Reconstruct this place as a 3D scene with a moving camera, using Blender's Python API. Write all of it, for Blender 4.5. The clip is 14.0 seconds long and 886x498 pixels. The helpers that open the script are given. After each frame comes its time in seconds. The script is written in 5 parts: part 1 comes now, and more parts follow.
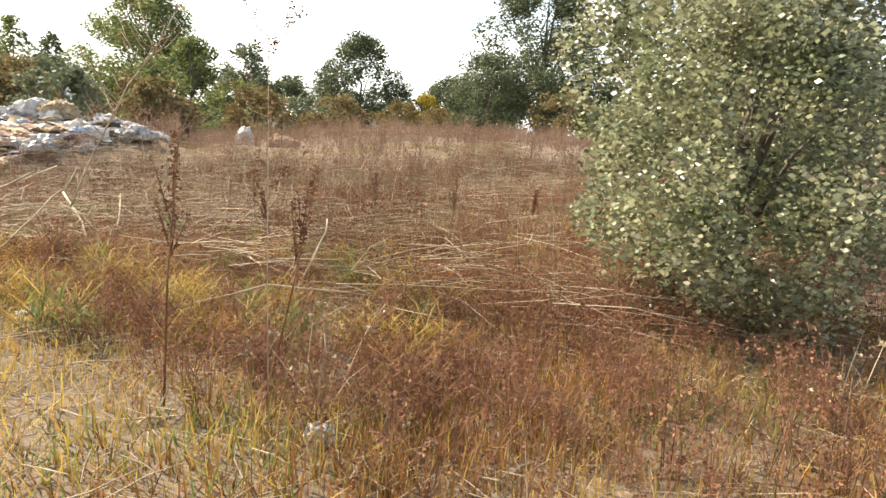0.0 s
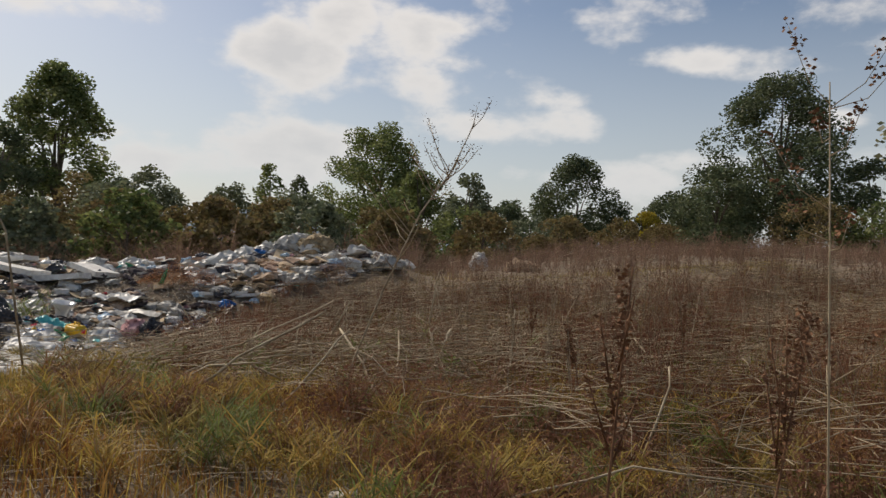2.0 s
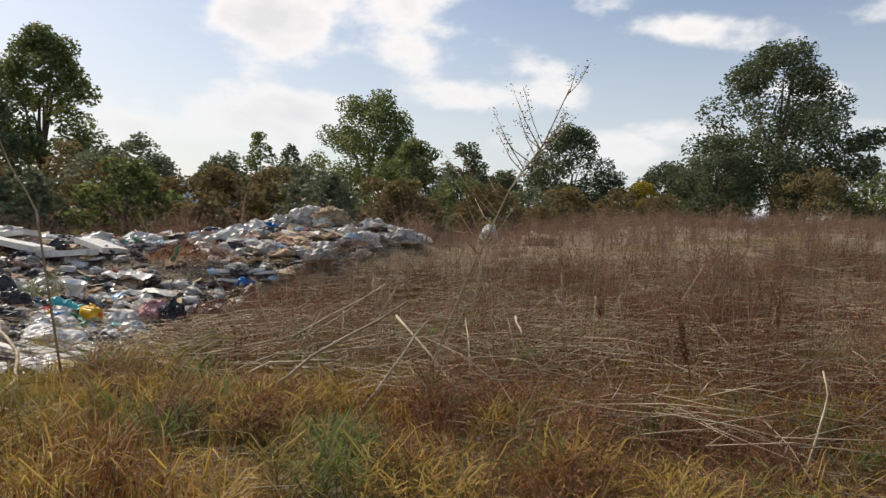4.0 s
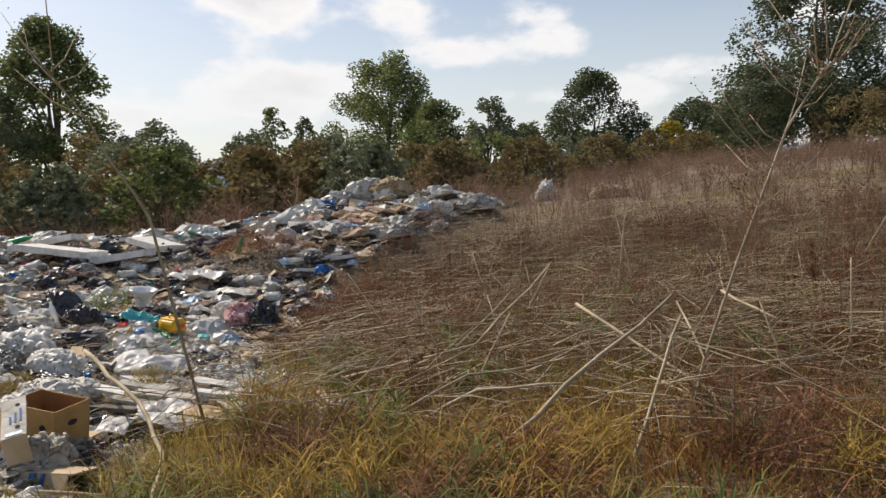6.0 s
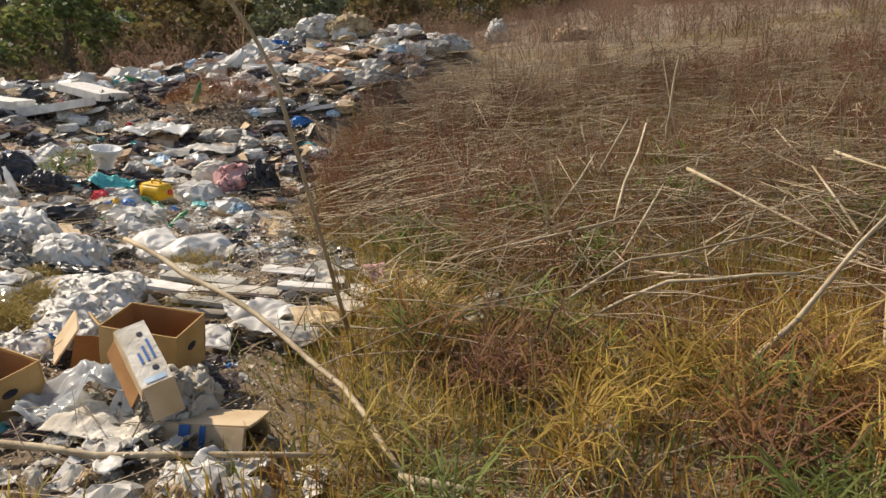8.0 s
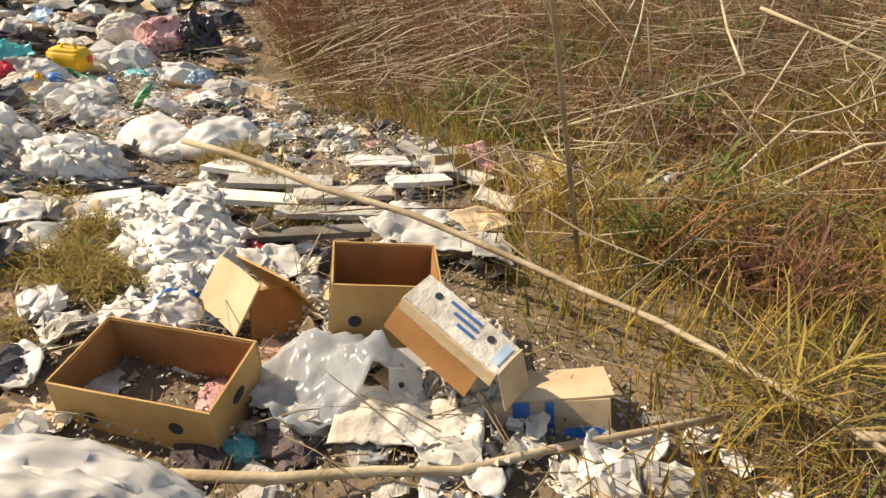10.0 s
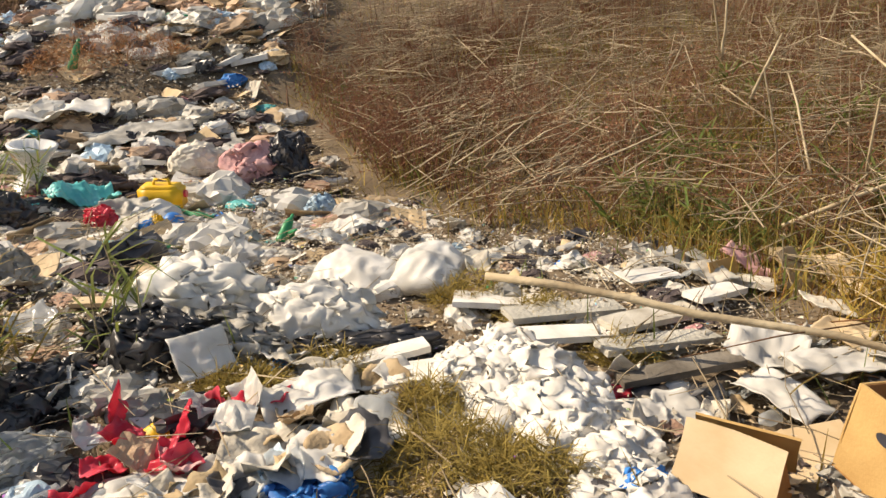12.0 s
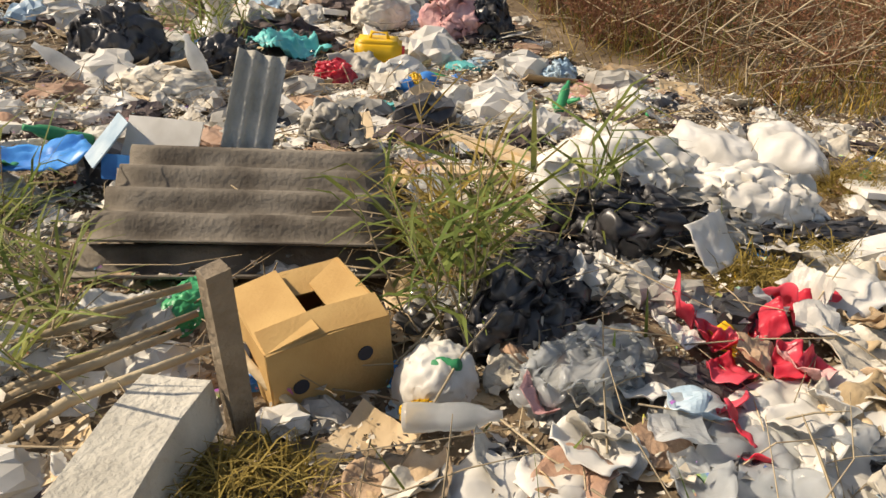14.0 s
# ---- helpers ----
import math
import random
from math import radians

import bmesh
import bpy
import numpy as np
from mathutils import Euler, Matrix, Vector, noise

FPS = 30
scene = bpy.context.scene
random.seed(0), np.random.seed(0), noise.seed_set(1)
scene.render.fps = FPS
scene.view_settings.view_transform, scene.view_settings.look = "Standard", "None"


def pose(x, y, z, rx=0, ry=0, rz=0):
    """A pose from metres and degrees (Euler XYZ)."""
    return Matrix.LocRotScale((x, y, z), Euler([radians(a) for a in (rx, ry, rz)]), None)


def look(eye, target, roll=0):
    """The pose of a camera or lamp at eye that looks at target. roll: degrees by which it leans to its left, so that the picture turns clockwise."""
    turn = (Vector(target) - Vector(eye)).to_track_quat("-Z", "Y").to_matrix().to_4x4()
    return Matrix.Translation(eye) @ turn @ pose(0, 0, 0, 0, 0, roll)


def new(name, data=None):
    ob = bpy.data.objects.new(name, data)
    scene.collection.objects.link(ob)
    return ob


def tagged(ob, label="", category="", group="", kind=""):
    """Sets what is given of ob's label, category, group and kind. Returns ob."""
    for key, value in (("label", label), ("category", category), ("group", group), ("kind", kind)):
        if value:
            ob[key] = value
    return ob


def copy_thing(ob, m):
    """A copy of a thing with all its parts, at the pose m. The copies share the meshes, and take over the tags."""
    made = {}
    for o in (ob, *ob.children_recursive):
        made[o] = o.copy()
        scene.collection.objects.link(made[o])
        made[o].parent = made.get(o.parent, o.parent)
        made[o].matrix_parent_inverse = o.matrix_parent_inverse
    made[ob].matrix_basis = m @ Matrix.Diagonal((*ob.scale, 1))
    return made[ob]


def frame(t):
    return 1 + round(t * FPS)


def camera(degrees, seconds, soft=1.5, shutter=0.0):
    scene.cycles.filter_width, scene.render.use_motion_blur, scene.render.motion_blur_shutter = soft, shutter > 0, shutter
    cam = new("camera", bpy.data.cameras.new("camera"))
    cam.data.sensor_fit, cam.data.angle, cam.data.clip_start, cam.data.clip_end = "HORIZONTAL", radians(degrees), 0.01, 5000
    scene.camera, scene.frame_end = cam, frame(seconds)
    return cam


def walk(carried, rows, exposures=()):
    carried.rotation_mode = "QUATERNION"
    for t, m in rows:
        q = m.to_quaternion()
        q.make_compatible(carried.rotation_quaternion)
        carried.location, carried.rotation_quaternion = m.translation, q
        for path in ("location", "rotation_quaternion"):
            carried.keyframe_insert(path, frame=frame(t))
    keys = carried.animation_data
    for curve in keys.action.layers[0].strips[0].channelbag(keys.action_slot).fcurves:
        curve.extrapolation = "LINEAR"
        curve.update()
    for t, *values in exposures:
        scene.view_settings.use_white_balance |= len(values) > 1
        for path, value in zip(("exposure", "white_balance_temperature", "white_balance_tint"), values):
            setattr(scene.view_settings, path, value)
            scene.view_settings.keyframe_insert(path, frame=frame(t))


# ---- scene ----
cam = camera(64.0, 14.0)
PATH = [
    (0, (3.438, 9.059, 1.182), (3.795, 11.003, 0.874), 3.7),
    (0.5, (3.245, 9.398, 1.171), (3.535, 11.377, 1.167), 2.0),
    (1, (3.038, 9.791, 1.154), (3.097, 11.79, 1.202), 0.5),
    (1.5, (2.718, 10.095, 1.162), (2.499, 12.082, 1.219), 1.1),
    (2, (2.475, 10.444, 1.178), (2.24, 12.431, 1.181), 1.5),
    (2.2, (2.346, 10.557, 1.174), (2.121, 12.544, 1.179), 1.6),
    (4.3, (1.284, 11.254, 1.275), (1.094, 13.241, 1.146), 1.5),
    (4.5, (1.109, 11.401, 1.255), (0.85, 13.377, 1.092), 0.4),
    (5, (0.65, 11.855, 1.267), (0.396, 13.831, 1.087), -2.5),
    (5.5, (0.263, 12.206, 1.323), (0.016, 14.182, 1.138), -3.2),
    (6, (-0.152, 12.507, 1.358), (-0.382, 14.485, 1.166), -3.9),
    (6.5, (-0.582, 12.67, 1.403), (-0.81, 14.645, 1.189), -3.6),
    (7, (-0.98, 12.945, 1.436), (-1.218, 14.912, 1.162), -3.3),
    (7.2, (-1.141, 13.064, 1.406), (-1.376, 15.025, 1.096), -3.0),
    (9.3, (-2.791, 13.92, 1.575), (-2.327, 15.541, 0.5), -2.2),
    (9.5, (-2.972, 14.073, 1.545), (-2.529, 15.701, 0.471), -2.5),
    (10, (-3.378, 14.369, 1.52), (-2.931, 16.002, 0.455), -2.1),
    (10.5, (-3.728, 14.656, 1.517), (-3.27, 16.294, 0.464), -3.4),
    (11, (-4.077, 14.946, 1.488), (-3.577, 16.571, 0.435), -3.8),
    (11.5, (-4.487, 15.178, 1.514), (-3.882, 16.878, 0.652), -4.5),
    (12, (-4.833, 15.448, 1.499), (-4.155, 17.135, 0.665), -5.1),
    (12.5, (-5.284, 15.677, 1.453), (-4.665, 17.242, 0.373), -1.5),
    (13, (-5.616, 15.883, 1.459), (-5.028, 17.366, 0.253), -3.7),
    (13.5, (-5.999, 16.218, 1.464), (-5.358, 17.702, 0.287), -4.1),
    (14, (-6.419, 16.491, 1.461), (-5.783, 18.001, 0.314), -1.7),
]
EXPOSURES = [(0, 1.6, 7300, 12), (0.4, 0.25, 6700, 13), (1.5, -0.36, 6800, 13), (2.2, -0.16, 6900, 12), (4.3, 0.16, 6800, 13), (7.2, 0.2, 6900, 13), (9.3, 0.92, 8100, 12), (10, 0.76, 8100, 12), (11, 0.64, 8000, 12), (12, 0.62, 8000, 12), (14, 0.52, 7900, 12)]
walk(cam, [(t, look(e, g, r)) for t, e, g, r in PATH], EXPOSURES)

# ==== world and sun ====
SUN_AZ, SUN_EL = radians(-52), radians(43)  # bearing from +y towards +x, height
CLOUDS = [(-21.5, 14.5, 8, 3.6), (-15, 17.5, 3.6, 2.2), (-35.5, 17.5, 9, 2.6), (1, 9.6, 8, 1.8), (13.5, 14.6, 5.5, 1.3), (-21.5, 7.5, 12, 2.6), (15, 7.4, 7, 1.7), (22, 10, 3, 1.0), (-55, 12, 12, 5), (38, 19, 9, 3), (4, 6.2, 9, 1.6)]
world = bpy.data.worlds.new("sky")
scene.world = world
world.use_nodes = True


def build_sky():
    nt = world.node_tree
    nt.nodes.clear()
    N, L = nt.nodes.new, nt.links.new
    out, bg = N("ShaderNodeOutputWorld"), N("ShaderNodeBackground")
    sky = N("ShaderNodeTexSky")
    sky.sky_type, sky.sun_disc = "NISHITA", False
    sky.sun_elevation, sky.sun_rotation = SUN_EL, SUN_AZ
    sky.air_density, sky.dust_density, sky.ozone_density = 1.0, 1.2, 1.2
    tc = N("ShaderNodeTexCoord")
    sep = N("ShaderNodeSeparateXYZ")
    L(tc.outputs["Generated"], sep.inputs[0])
    # fine and coarse cloud noise over the directions
    def cloud_noise(scale, detail, stretch):
        mp = N("ShaderNodeMapping")
        mp.inputs["Scale"].default_value = (1.0, 1.0, stretch)
        L(tc.outputs["Generated"], mp.inputs["Vector"])
        no = N("ShaderNodeTexNoise")
        no.inputs["Scale"].default_value, no.inputs["Detail"].default_value, no.inputs["Roughness"].default_value = scale, detail, 0.55
        L(mp.outputs[0], no.inputs["Vector"])
        return no.outputs["Fac"]

    def calc(op, a, b=None):
        m = N("ShaderNodeMath"); m.operation = op
        for k, v in enumerate((a, b)):
            if v is None:
                continue
            if isinstance(v, (int, float)):
                m.inputs[k].default_value = v
            else:
                L(v, m.inputs[k])
        return m.outputs[0]

    az = calc("ARCTAN2", sep.outputs[0], sep.outputs[1])
    el = calc("ARCSINE", sep.outputs[2])
    body = calc("MULTIPLY", calc("SUBTRACT", cloud_noise(1.7, 2, 2.0), 0.52), 3.0)
    for a0, e0, sa, se in CLOUDS:  # bearing, height, half width, half height in degrees
        p = calc("DIVIDE", calc("SUBTRACT", az, radians(a0)), radians(sa))
        q = calc("DIVIDE", calc("SUBTRACT", el, radians(e0)), radians(se))
        d = calc("ADD", calc("MULTIPLY", p, p), calc("MULTIPLY", q, q))
        body = calc("MAXIMUM", body, calc("POWER", 2.718, calc("MULTIPLY", d, -0.7)))
    dens = calc("ADD", calc("MULTIPLY", body, 0.36), calc("MULTIPLY", cloud_noise(5.5, 11, 1.9), 1.05))
    ramp = N("ShaderNodeMapRange")
    ramp.interpolation_type = "SMOOTHSTEP"
    ramp.inputs["From Min"].default_value, ramp.inputs["From Max"].default_value = 0.68, 0.86
    L(dens, ramp.inputs["Value"])
    shade = N("ShaderNodeValToRGB")
    shade.color_ramp.elements[0].position, shade.color_ramp.elements[1].position = 0.80, 1.08
    shade.color_ramp.elements[0].color = (9.2, 9.2, 9.2, 1)
    shade.color_ramp.elements[1].color = (7.0, 7.2, 7.5, 1)
    L(dens, shade.inputs["Fac"])
    mix = N("ShaderNodeMix"); mix.data_type = "RGBA"
    L(ramp.outputs[0], mix.inputs["Factor"])
    L(sky.outputs[0], mix.inputs["A"]); L(shade.outputs["Color"], mix.inputs["B"])
    # thin haze towards the horizon
    hz = N("ShaderNodeMapRange")
    hz.inputs["From Min"].default_value, hz.inputs["From Max"].default_value = 0.0, 0.32
    hz.inputs["To Min"].default_value, hz.inputs["To Max"].default_value = 0.75, 0.0
    L(sep.outputs[2], hz.inputs["Value"])
    mix2 = N("ShaderNodeMix"); mix2.data_type = "RGBA"
    L(hz.outputs[0], mix2.inputs["Factor"]); L(mix.outputs["Result"], mix2.inputs["A"])
    mix2.inputs["B"].default_value = (6.9, 7.5, 7.9, 1)
    L(mix2.outputs["Result"], bg.inputs["Color"])
    bg.inputs["Strength"].default_value = 0.10
    L(bg.outputs[0], out.inputs[0])


build_sky()
sun = new("sun", bpy.data.lights.new("sun", "SUN"))
sun.data.energy, sun.data.angle, sun.data.color = 3.6, radians(0.6), (1.0, 0.94, 0.84)
sd = Vector((math.sin(SUN_AZ) * math.cos(SUN_EL), math.cos(SUN_AZ) * math.cos(SUN_EL), math.sin(SUN_EL)))
sun.matrix_world = look(sd * 60, (0, 0, 0))

# ==== materials ====


def mat(name, c1, c2, scale=6.0, rough=0.8, bump=0.3, island=0.0, rnd=0.0, trans=0.0, detail=5.0, spec=0.3, metal=0.0, fine=0.0, alpha=1.0, lo=0.35, hi=0.65, hue=0.0):
    m = bpy.data.materials.new(name)
    m.use_nodes = True
    nt = m.node_tree
    N, L = nt.nodes.new, nt.links.new
    b = nt.nodes["Principled BSDF"]
    out = nt.nodes["Material Output"]
    tc = N("ShaderNodeTexCoord")
    n1 = N("ShaderNodeTexNoise")
    n1.inputs["Scale"].default_value, n1.inputs["Detail"].default_value = scale, detail
    L(tc.outputs["Object"], n1.inputs["Vector"])
    rp = N("ShaderNodeValToRGB")
    e = rp.color_ramp.elements
    e[0].position, e[1].position = lo, hi
    e[0].color, e[1].color = (*c1, 1), (*c2, 1)
    L(n1.outputs["Fac"], rp.inputs["Fac"])
    col = rp.outputs["Color"]
    if island or rnd:
        hsv = N("ShaderNodeHueSaturation")
        L(col, hsv.inputs["Color"])
        if island:
            src = N("ShaderNodeNewGeometry").outputs["Random Per Island"]
            amt = island
        else:
            src = N("ShaderNodeObjectInfo").outputs["Random"]
            amt = rnd
        mr = N("ShaderNodeMapRange")
        mr.inputs["To Min"].default_value, mr.inputs["To Max"].default_value = 1 - amt, 1 + amt
        L(src, mr.inputs["Value"])
        L(mr.outputs[0], hsv.inputs["Value"])
        if hue:
            mh = N("ShaderNodeMapRange")
            mh.inputs["To Min"].default_value, mh.inputs["To Max"].default_value = 0.5 - hue, 0.5 + hue
            sc = N("ShaderNodeMath"); sc.operation = "FRACT"
            ml = N("ShaderNodeMath"); ml.operation = "MULTIPLY"; ml.inputs[1].default_value = 17.3
            L(src, ml.inputs[0]); L(ml.outputs[0], sc.inputs[0]); L(sc.outputs[0], mh.inputs["Value"])
            L(mh.outputs[0], hsv.inputs["Hue"])
        col = hsv.outputs["Color"]
    L(col, b.inputs["Base Color"])
    b.inputs["Roughness"].default_value = rough
    b.inputs["Specular IOR Level"].default_value = spec
    b.inputs["Metallic"].default_value = metal
    if alpha < 1:
        b.inputs["Alpha"].default_value = alpha
    if bump:
        n2 = N("ShaderNodeTexNoise")
        n2.inputs["Scale"].default_value, n2.inputs["Detail"].default_value = fine or scale * 6, 6
        L(tc.outputs["Object"], n2.inputs["Vector"])
        bp = N("ShaderNodeBump")
        bp.inputs["Strength"].default_value, bp.inputs["Distance"].default_value = bump, 0.02
        L(n2.outputs["Fac"], bp.inputs["Height"])
        L(bp.outputs[0], b.inputs["Normal"])
    if trans:
        tr = N("ShaderNodeBsdfTranslucent")
        L(col, tr.inputs["Color"])
        mx = N("ShaderNodeMixShader")
        mx.inputs[0].default_value = trans
        L(b.outputs[0], mx.inputs[1]); L(tr.outputs[0], mx.inputs[2])
        L(mx.outputs[0], out.inputs["Surface"])
    return m


M_SOIL = mat("soil", (0.13, 0.095, 0.06), (0.24, 0.18, 0.12), 1.3, 0.95, 0.9, fine=22)
M_GRASS = mat("dry_grass", (0.38, 0.25, 0.05), (0.54, 0.39, 0.11), 1.2, 0.75, 0, island=0.35, trans=0.35, hue=0.02)
M_RUST = mat("rusty_grass", (0.23, 0.105, 0.035), (0.38, 0.21, 0.065), 1.2, 0.75, 0, island=0.35, trans=0.35, hue=0.015)
M_GREEN = mat("green_grass", (0.12, 0.17, 0.04), (0.26, 0.28, 0.08), 1.5, 0.7, 0, island=0.35, trans=0.4, hue=0.02)
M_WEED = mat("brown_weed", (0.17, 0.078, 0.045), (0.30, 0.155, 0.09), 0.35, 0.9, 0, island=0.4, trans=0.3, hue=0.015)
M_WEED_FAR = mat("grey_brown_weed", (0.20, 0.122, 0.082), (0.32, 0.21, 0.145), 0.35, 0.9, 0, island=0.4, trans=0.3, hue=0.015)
M_STRAW = mat("straw", (0.20, 0.145, 0.085), (0.45, 0.36, 0.235), 0.9, 0.7, 0.2, island=0.4)
M_CANE = mat("cane", (0.30, 0.22, 0.13), (0.54, 0.44, 0.29), 5, 0.7, 0.4, rnd=0.15)
M_SEED = mat("seed_head", (0.14, 0.065, 0.032), (0.26, 0.135, 0.07), 12, 0.9, 0.3, island=0.3)
M_BARK = mat("bark", (0.10, 0.08, 0.06), (0.22, 0.18, 0.14), 9, 0.9, 0.8)
M_LEAF = mat("leaf_green", (0.115, 0.155, 0.05), (0.23, 0.25, 0.09), 0.6, 0.55, 0, island=0.45, trans=0.42, hue=0.02)
M_LEAF_DARK = mat("leaf_dark", (0.078, 0.105, 0.052), (0.16, 0.18, 0.085), 0.6, 0.6, 0, island=0.4, trans=0.3, hue=0.02)
M_LEAF_GREY = mat("leaf_grey", (0.13, 0.155, 0.085), (0.24, 0.25, 0.14), 0.6, 0.6, 0, island=0.4, trans=0.3, hue=0.02)
M_LEAF_POP = mat("leaf_poplar", (0.155, 0.175, 0.08), (0.38, 0.375, 0.22), 1.2, 0.32, 0, island=0.6, trans=0.38, hue=0.03, spec=0.4)
M_LEAF_YEL = mat("leaf_yellow", (0.32, 0.26, 0.03), (0.48, 0.38, 0.05), 0.8, 0.6, 0, island=0.3, trans=0.4)
M_LEAF_RED = mat("leaf_rusty", (0.19, 0.145, 0.06), (0.29, 0.225, 0.10), 0.5, 0.8, 0, island=0.4, trans=0.3, hue=0.02)
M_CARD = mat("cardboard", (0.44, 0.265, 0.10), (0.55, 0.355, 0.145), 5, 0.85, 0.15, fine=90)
# same card, darkened and reddened to paint in the shade inside boxes
M_CARD_IN_SHADED = mat("cardboard_inside_shaded", (0.31, 0.145, 0.05), (0.40, 0.20, 0.075), 5, 0.85, 0.15, fine=90)
M_CARD_PALE = mat("cardboard_pale", (0.52, 0.38, 0.22), (0.66, 0.51, 0.33), 5, 0.85, 0.15, rnd=0.1)
M_WHITE = mat("white_plastic", (0.60, 0.57, 0.51), (0.80, 0.78, 0.73), 6, 0.42, 0.10, rnd=0.12, trans=0.16, fine=14)
M_FOAM = mat("white_foam", (0.66, 0.62, 0.55), (0.82, 0.79, 0.73), 10, 0.9, 0.15, fine=40)
M_PAPER = mat("paper", (0.46, 0.41, 0.33), (0.72, 0.67, 0.57), 7, 0.85, 0.4, rnd=0.15, island=0)
M_GREYISH = mat("grey_plastic", (0.32, 0.30, 0.26), (0.58, 0.55, 0.49), 8, 0.45, 0.12, rnd=0.2, trans=0.1, fine=14)
M_BLACK = mat("black_plastic", (0.02, 0.02, 0.023), (0.085, 0.08, 0.08), 7, 0.34, 0.15, fine=12, spec=0.5)
M_CLOTH = mat("dark_cloth", (0.05, 0.04, 0.045), (0.13, 0.10, 0.09), 6, 0.95, 0.7, rnd=0.3)
M_TAN = mat("tan_cloth", (0.36, 0.24, 0.15), (0.52, 0.38, 0.26), 6, 0.9, 0.5, rnd=0.25, hue=0.02)
M_RED = mat("red_wrapper", (0.74, 0.035, 0.07), (0.90, 0.16, 0.22), 9, 0.28, 0.10, trans=0.4)
M_YELLOW = mat("yellow_plastic", (0.75, 0.42, 0.02), (0.85, 0.54, 0.04), 4, 0.4, 0.1)
M_BLUE = mat("blue_plastic", (0.02, 0.14, 0.45), (0.05, 0.27, 0.65), 8, 0.4, 0.1, rnd=0.2)
M_LBLUE = mat("pale_blue_plastic", (0.35, 0.50, 0.62), (0.60, 0.72, 0.80), 8, 0.4, 0.1, rnd=0.2, trans=0.15)
M_GREENP = mat("green_plastic", (0.03, 0.28, 0.12), (0.08, 0.45, 0.20), 8, 0.35, 0.1, rnd=0.25, trans=0.15)
M_TURQ = mat("turquoise_plastic", (0.05, 0.36, 0.36), (0.14, 0.52, 0.50), 8, 0.4, 0.1, rnd=0.2)
M_PINK = mat("pink_cloth", (0.50, 0.24, 0.24), (0.66, 0.40, 0.38), 8, 0.8, 0.5, rnd=0.2)
M_ORANGE = mat("rust_scrap", (0.30, 0.12, 0.04), (0.46, 0.22, 0.09), 7, 0.9, 0.7, island=0.3)
M_ASB = mat("asbestos_cement", (0.085, 0.07, 0.055), (0.24, 0.21, 0.17), 4.5, 0.92, 0.35, fine=45)
M_ASB_PALE = mat("pale_cement", (0.36, 0.34, 0.29), (0.55, 0.52, 0.45), 5, 0.92, 0.7, fine=45)
M_WOOD = mat("weathered_wood", (0.20, 0.15, 0.10), (0.36, 0.29, 0.21), 9, 0.9, 0.6, rnd=0.2)
M_HAY = mat("old_hay", (0.24, 0.17, 0.04), (0.42, 0.32, 0.10), 3, 0.85, 0, island=0.4, trans=0.3)
M_CLEAR = mat("clear_plastic", (0.55, 0.58, 0.60), (0.82, 0.84, 0.84), 9, 0.14, 0.15, trans=0.4, alpha=0.5, fine=14, spec=0.6)
# pale bluish base colour imitates the haze in front of the hills
M_HILL_HAZED = mat("far_hill_hazed", (0.26, 0.32, 0.38), (0.30, 0.36, 0.42), 0.004, 1.0, 0)
# near-black that paints the shade inside hand holes and perforations
M_HOLE_SHADE = mat("hole_shade", (0.03, 0.03, 0.04), (0.05, 0.05, 0.06), 5, 0.9, 0)
M_NAVY = mat("print_blue", (0.03, 0.11, 0.32), (0.05, 0.17, 0.42), 8, 0.7, 0)

# ==== geometry helpers ====
rng = np.random.default_rng(7)


def mesh_data(name, V, F, material, smooth=False):
    me = bpy.data.meshes.new(name)
    V = np.asarray(V, dtype=np.float32).reshape(-1, 3)
    F = np.asarray(F, dtype=np.int32)
    k = F.shape[1]
    me.vertices.add(len(V)); me.vertices.foreach_set("co", V.ravel())
    me.loops.add(F.size); me.loops.foreach_set("vertex_index", F.ravel())
    me.polygons.add(len(F))
    me.polygons.foreach_set("loop_start", np.arange(0, F.size, k, dtype=np.int32))
    me.polygons.foreach_set("loop_total", np.full(len(F), k, dtype=np.int32))
    if smooth:
        me.polygons.foreach_set("use_smooth", np.ones(len(F), dtype=bool))
    me.materials.append(material)
    me.update(calc_edges=True)
    return me


def part(name, bm, material, parent=None, label=""):
    """Links a bmesh or a mesh as one object under a thing or a part."""
    if isinstance(bm, bmesh.types.BMesh):
        me = bpy.data.meshes.new(name)
        bmesh.ops.recalc_face_normals(bm, faces=bm.faces)
        bm.to_mesh(me); bm.free()
    else:
        me = bm
    if material and not me.materials:
        me.materials.append(material)
    ob = new(name, me)
    if parent:
        ob.parent = parent
    if label:
        tagged(ob, label)
    return ob


def thing(name, label, category, m=None, group="", kind=""):
    ob = tagged(new(name), label, category, group, kind)
    if m:
        ob.matrix_world = m
    return ob


def smooth01(a, b, x):
    t = np.clip((np.asarray(x, dtype=float) - a) / (b - a), 0, 1)
    return t * t * (3 - 2 * t)


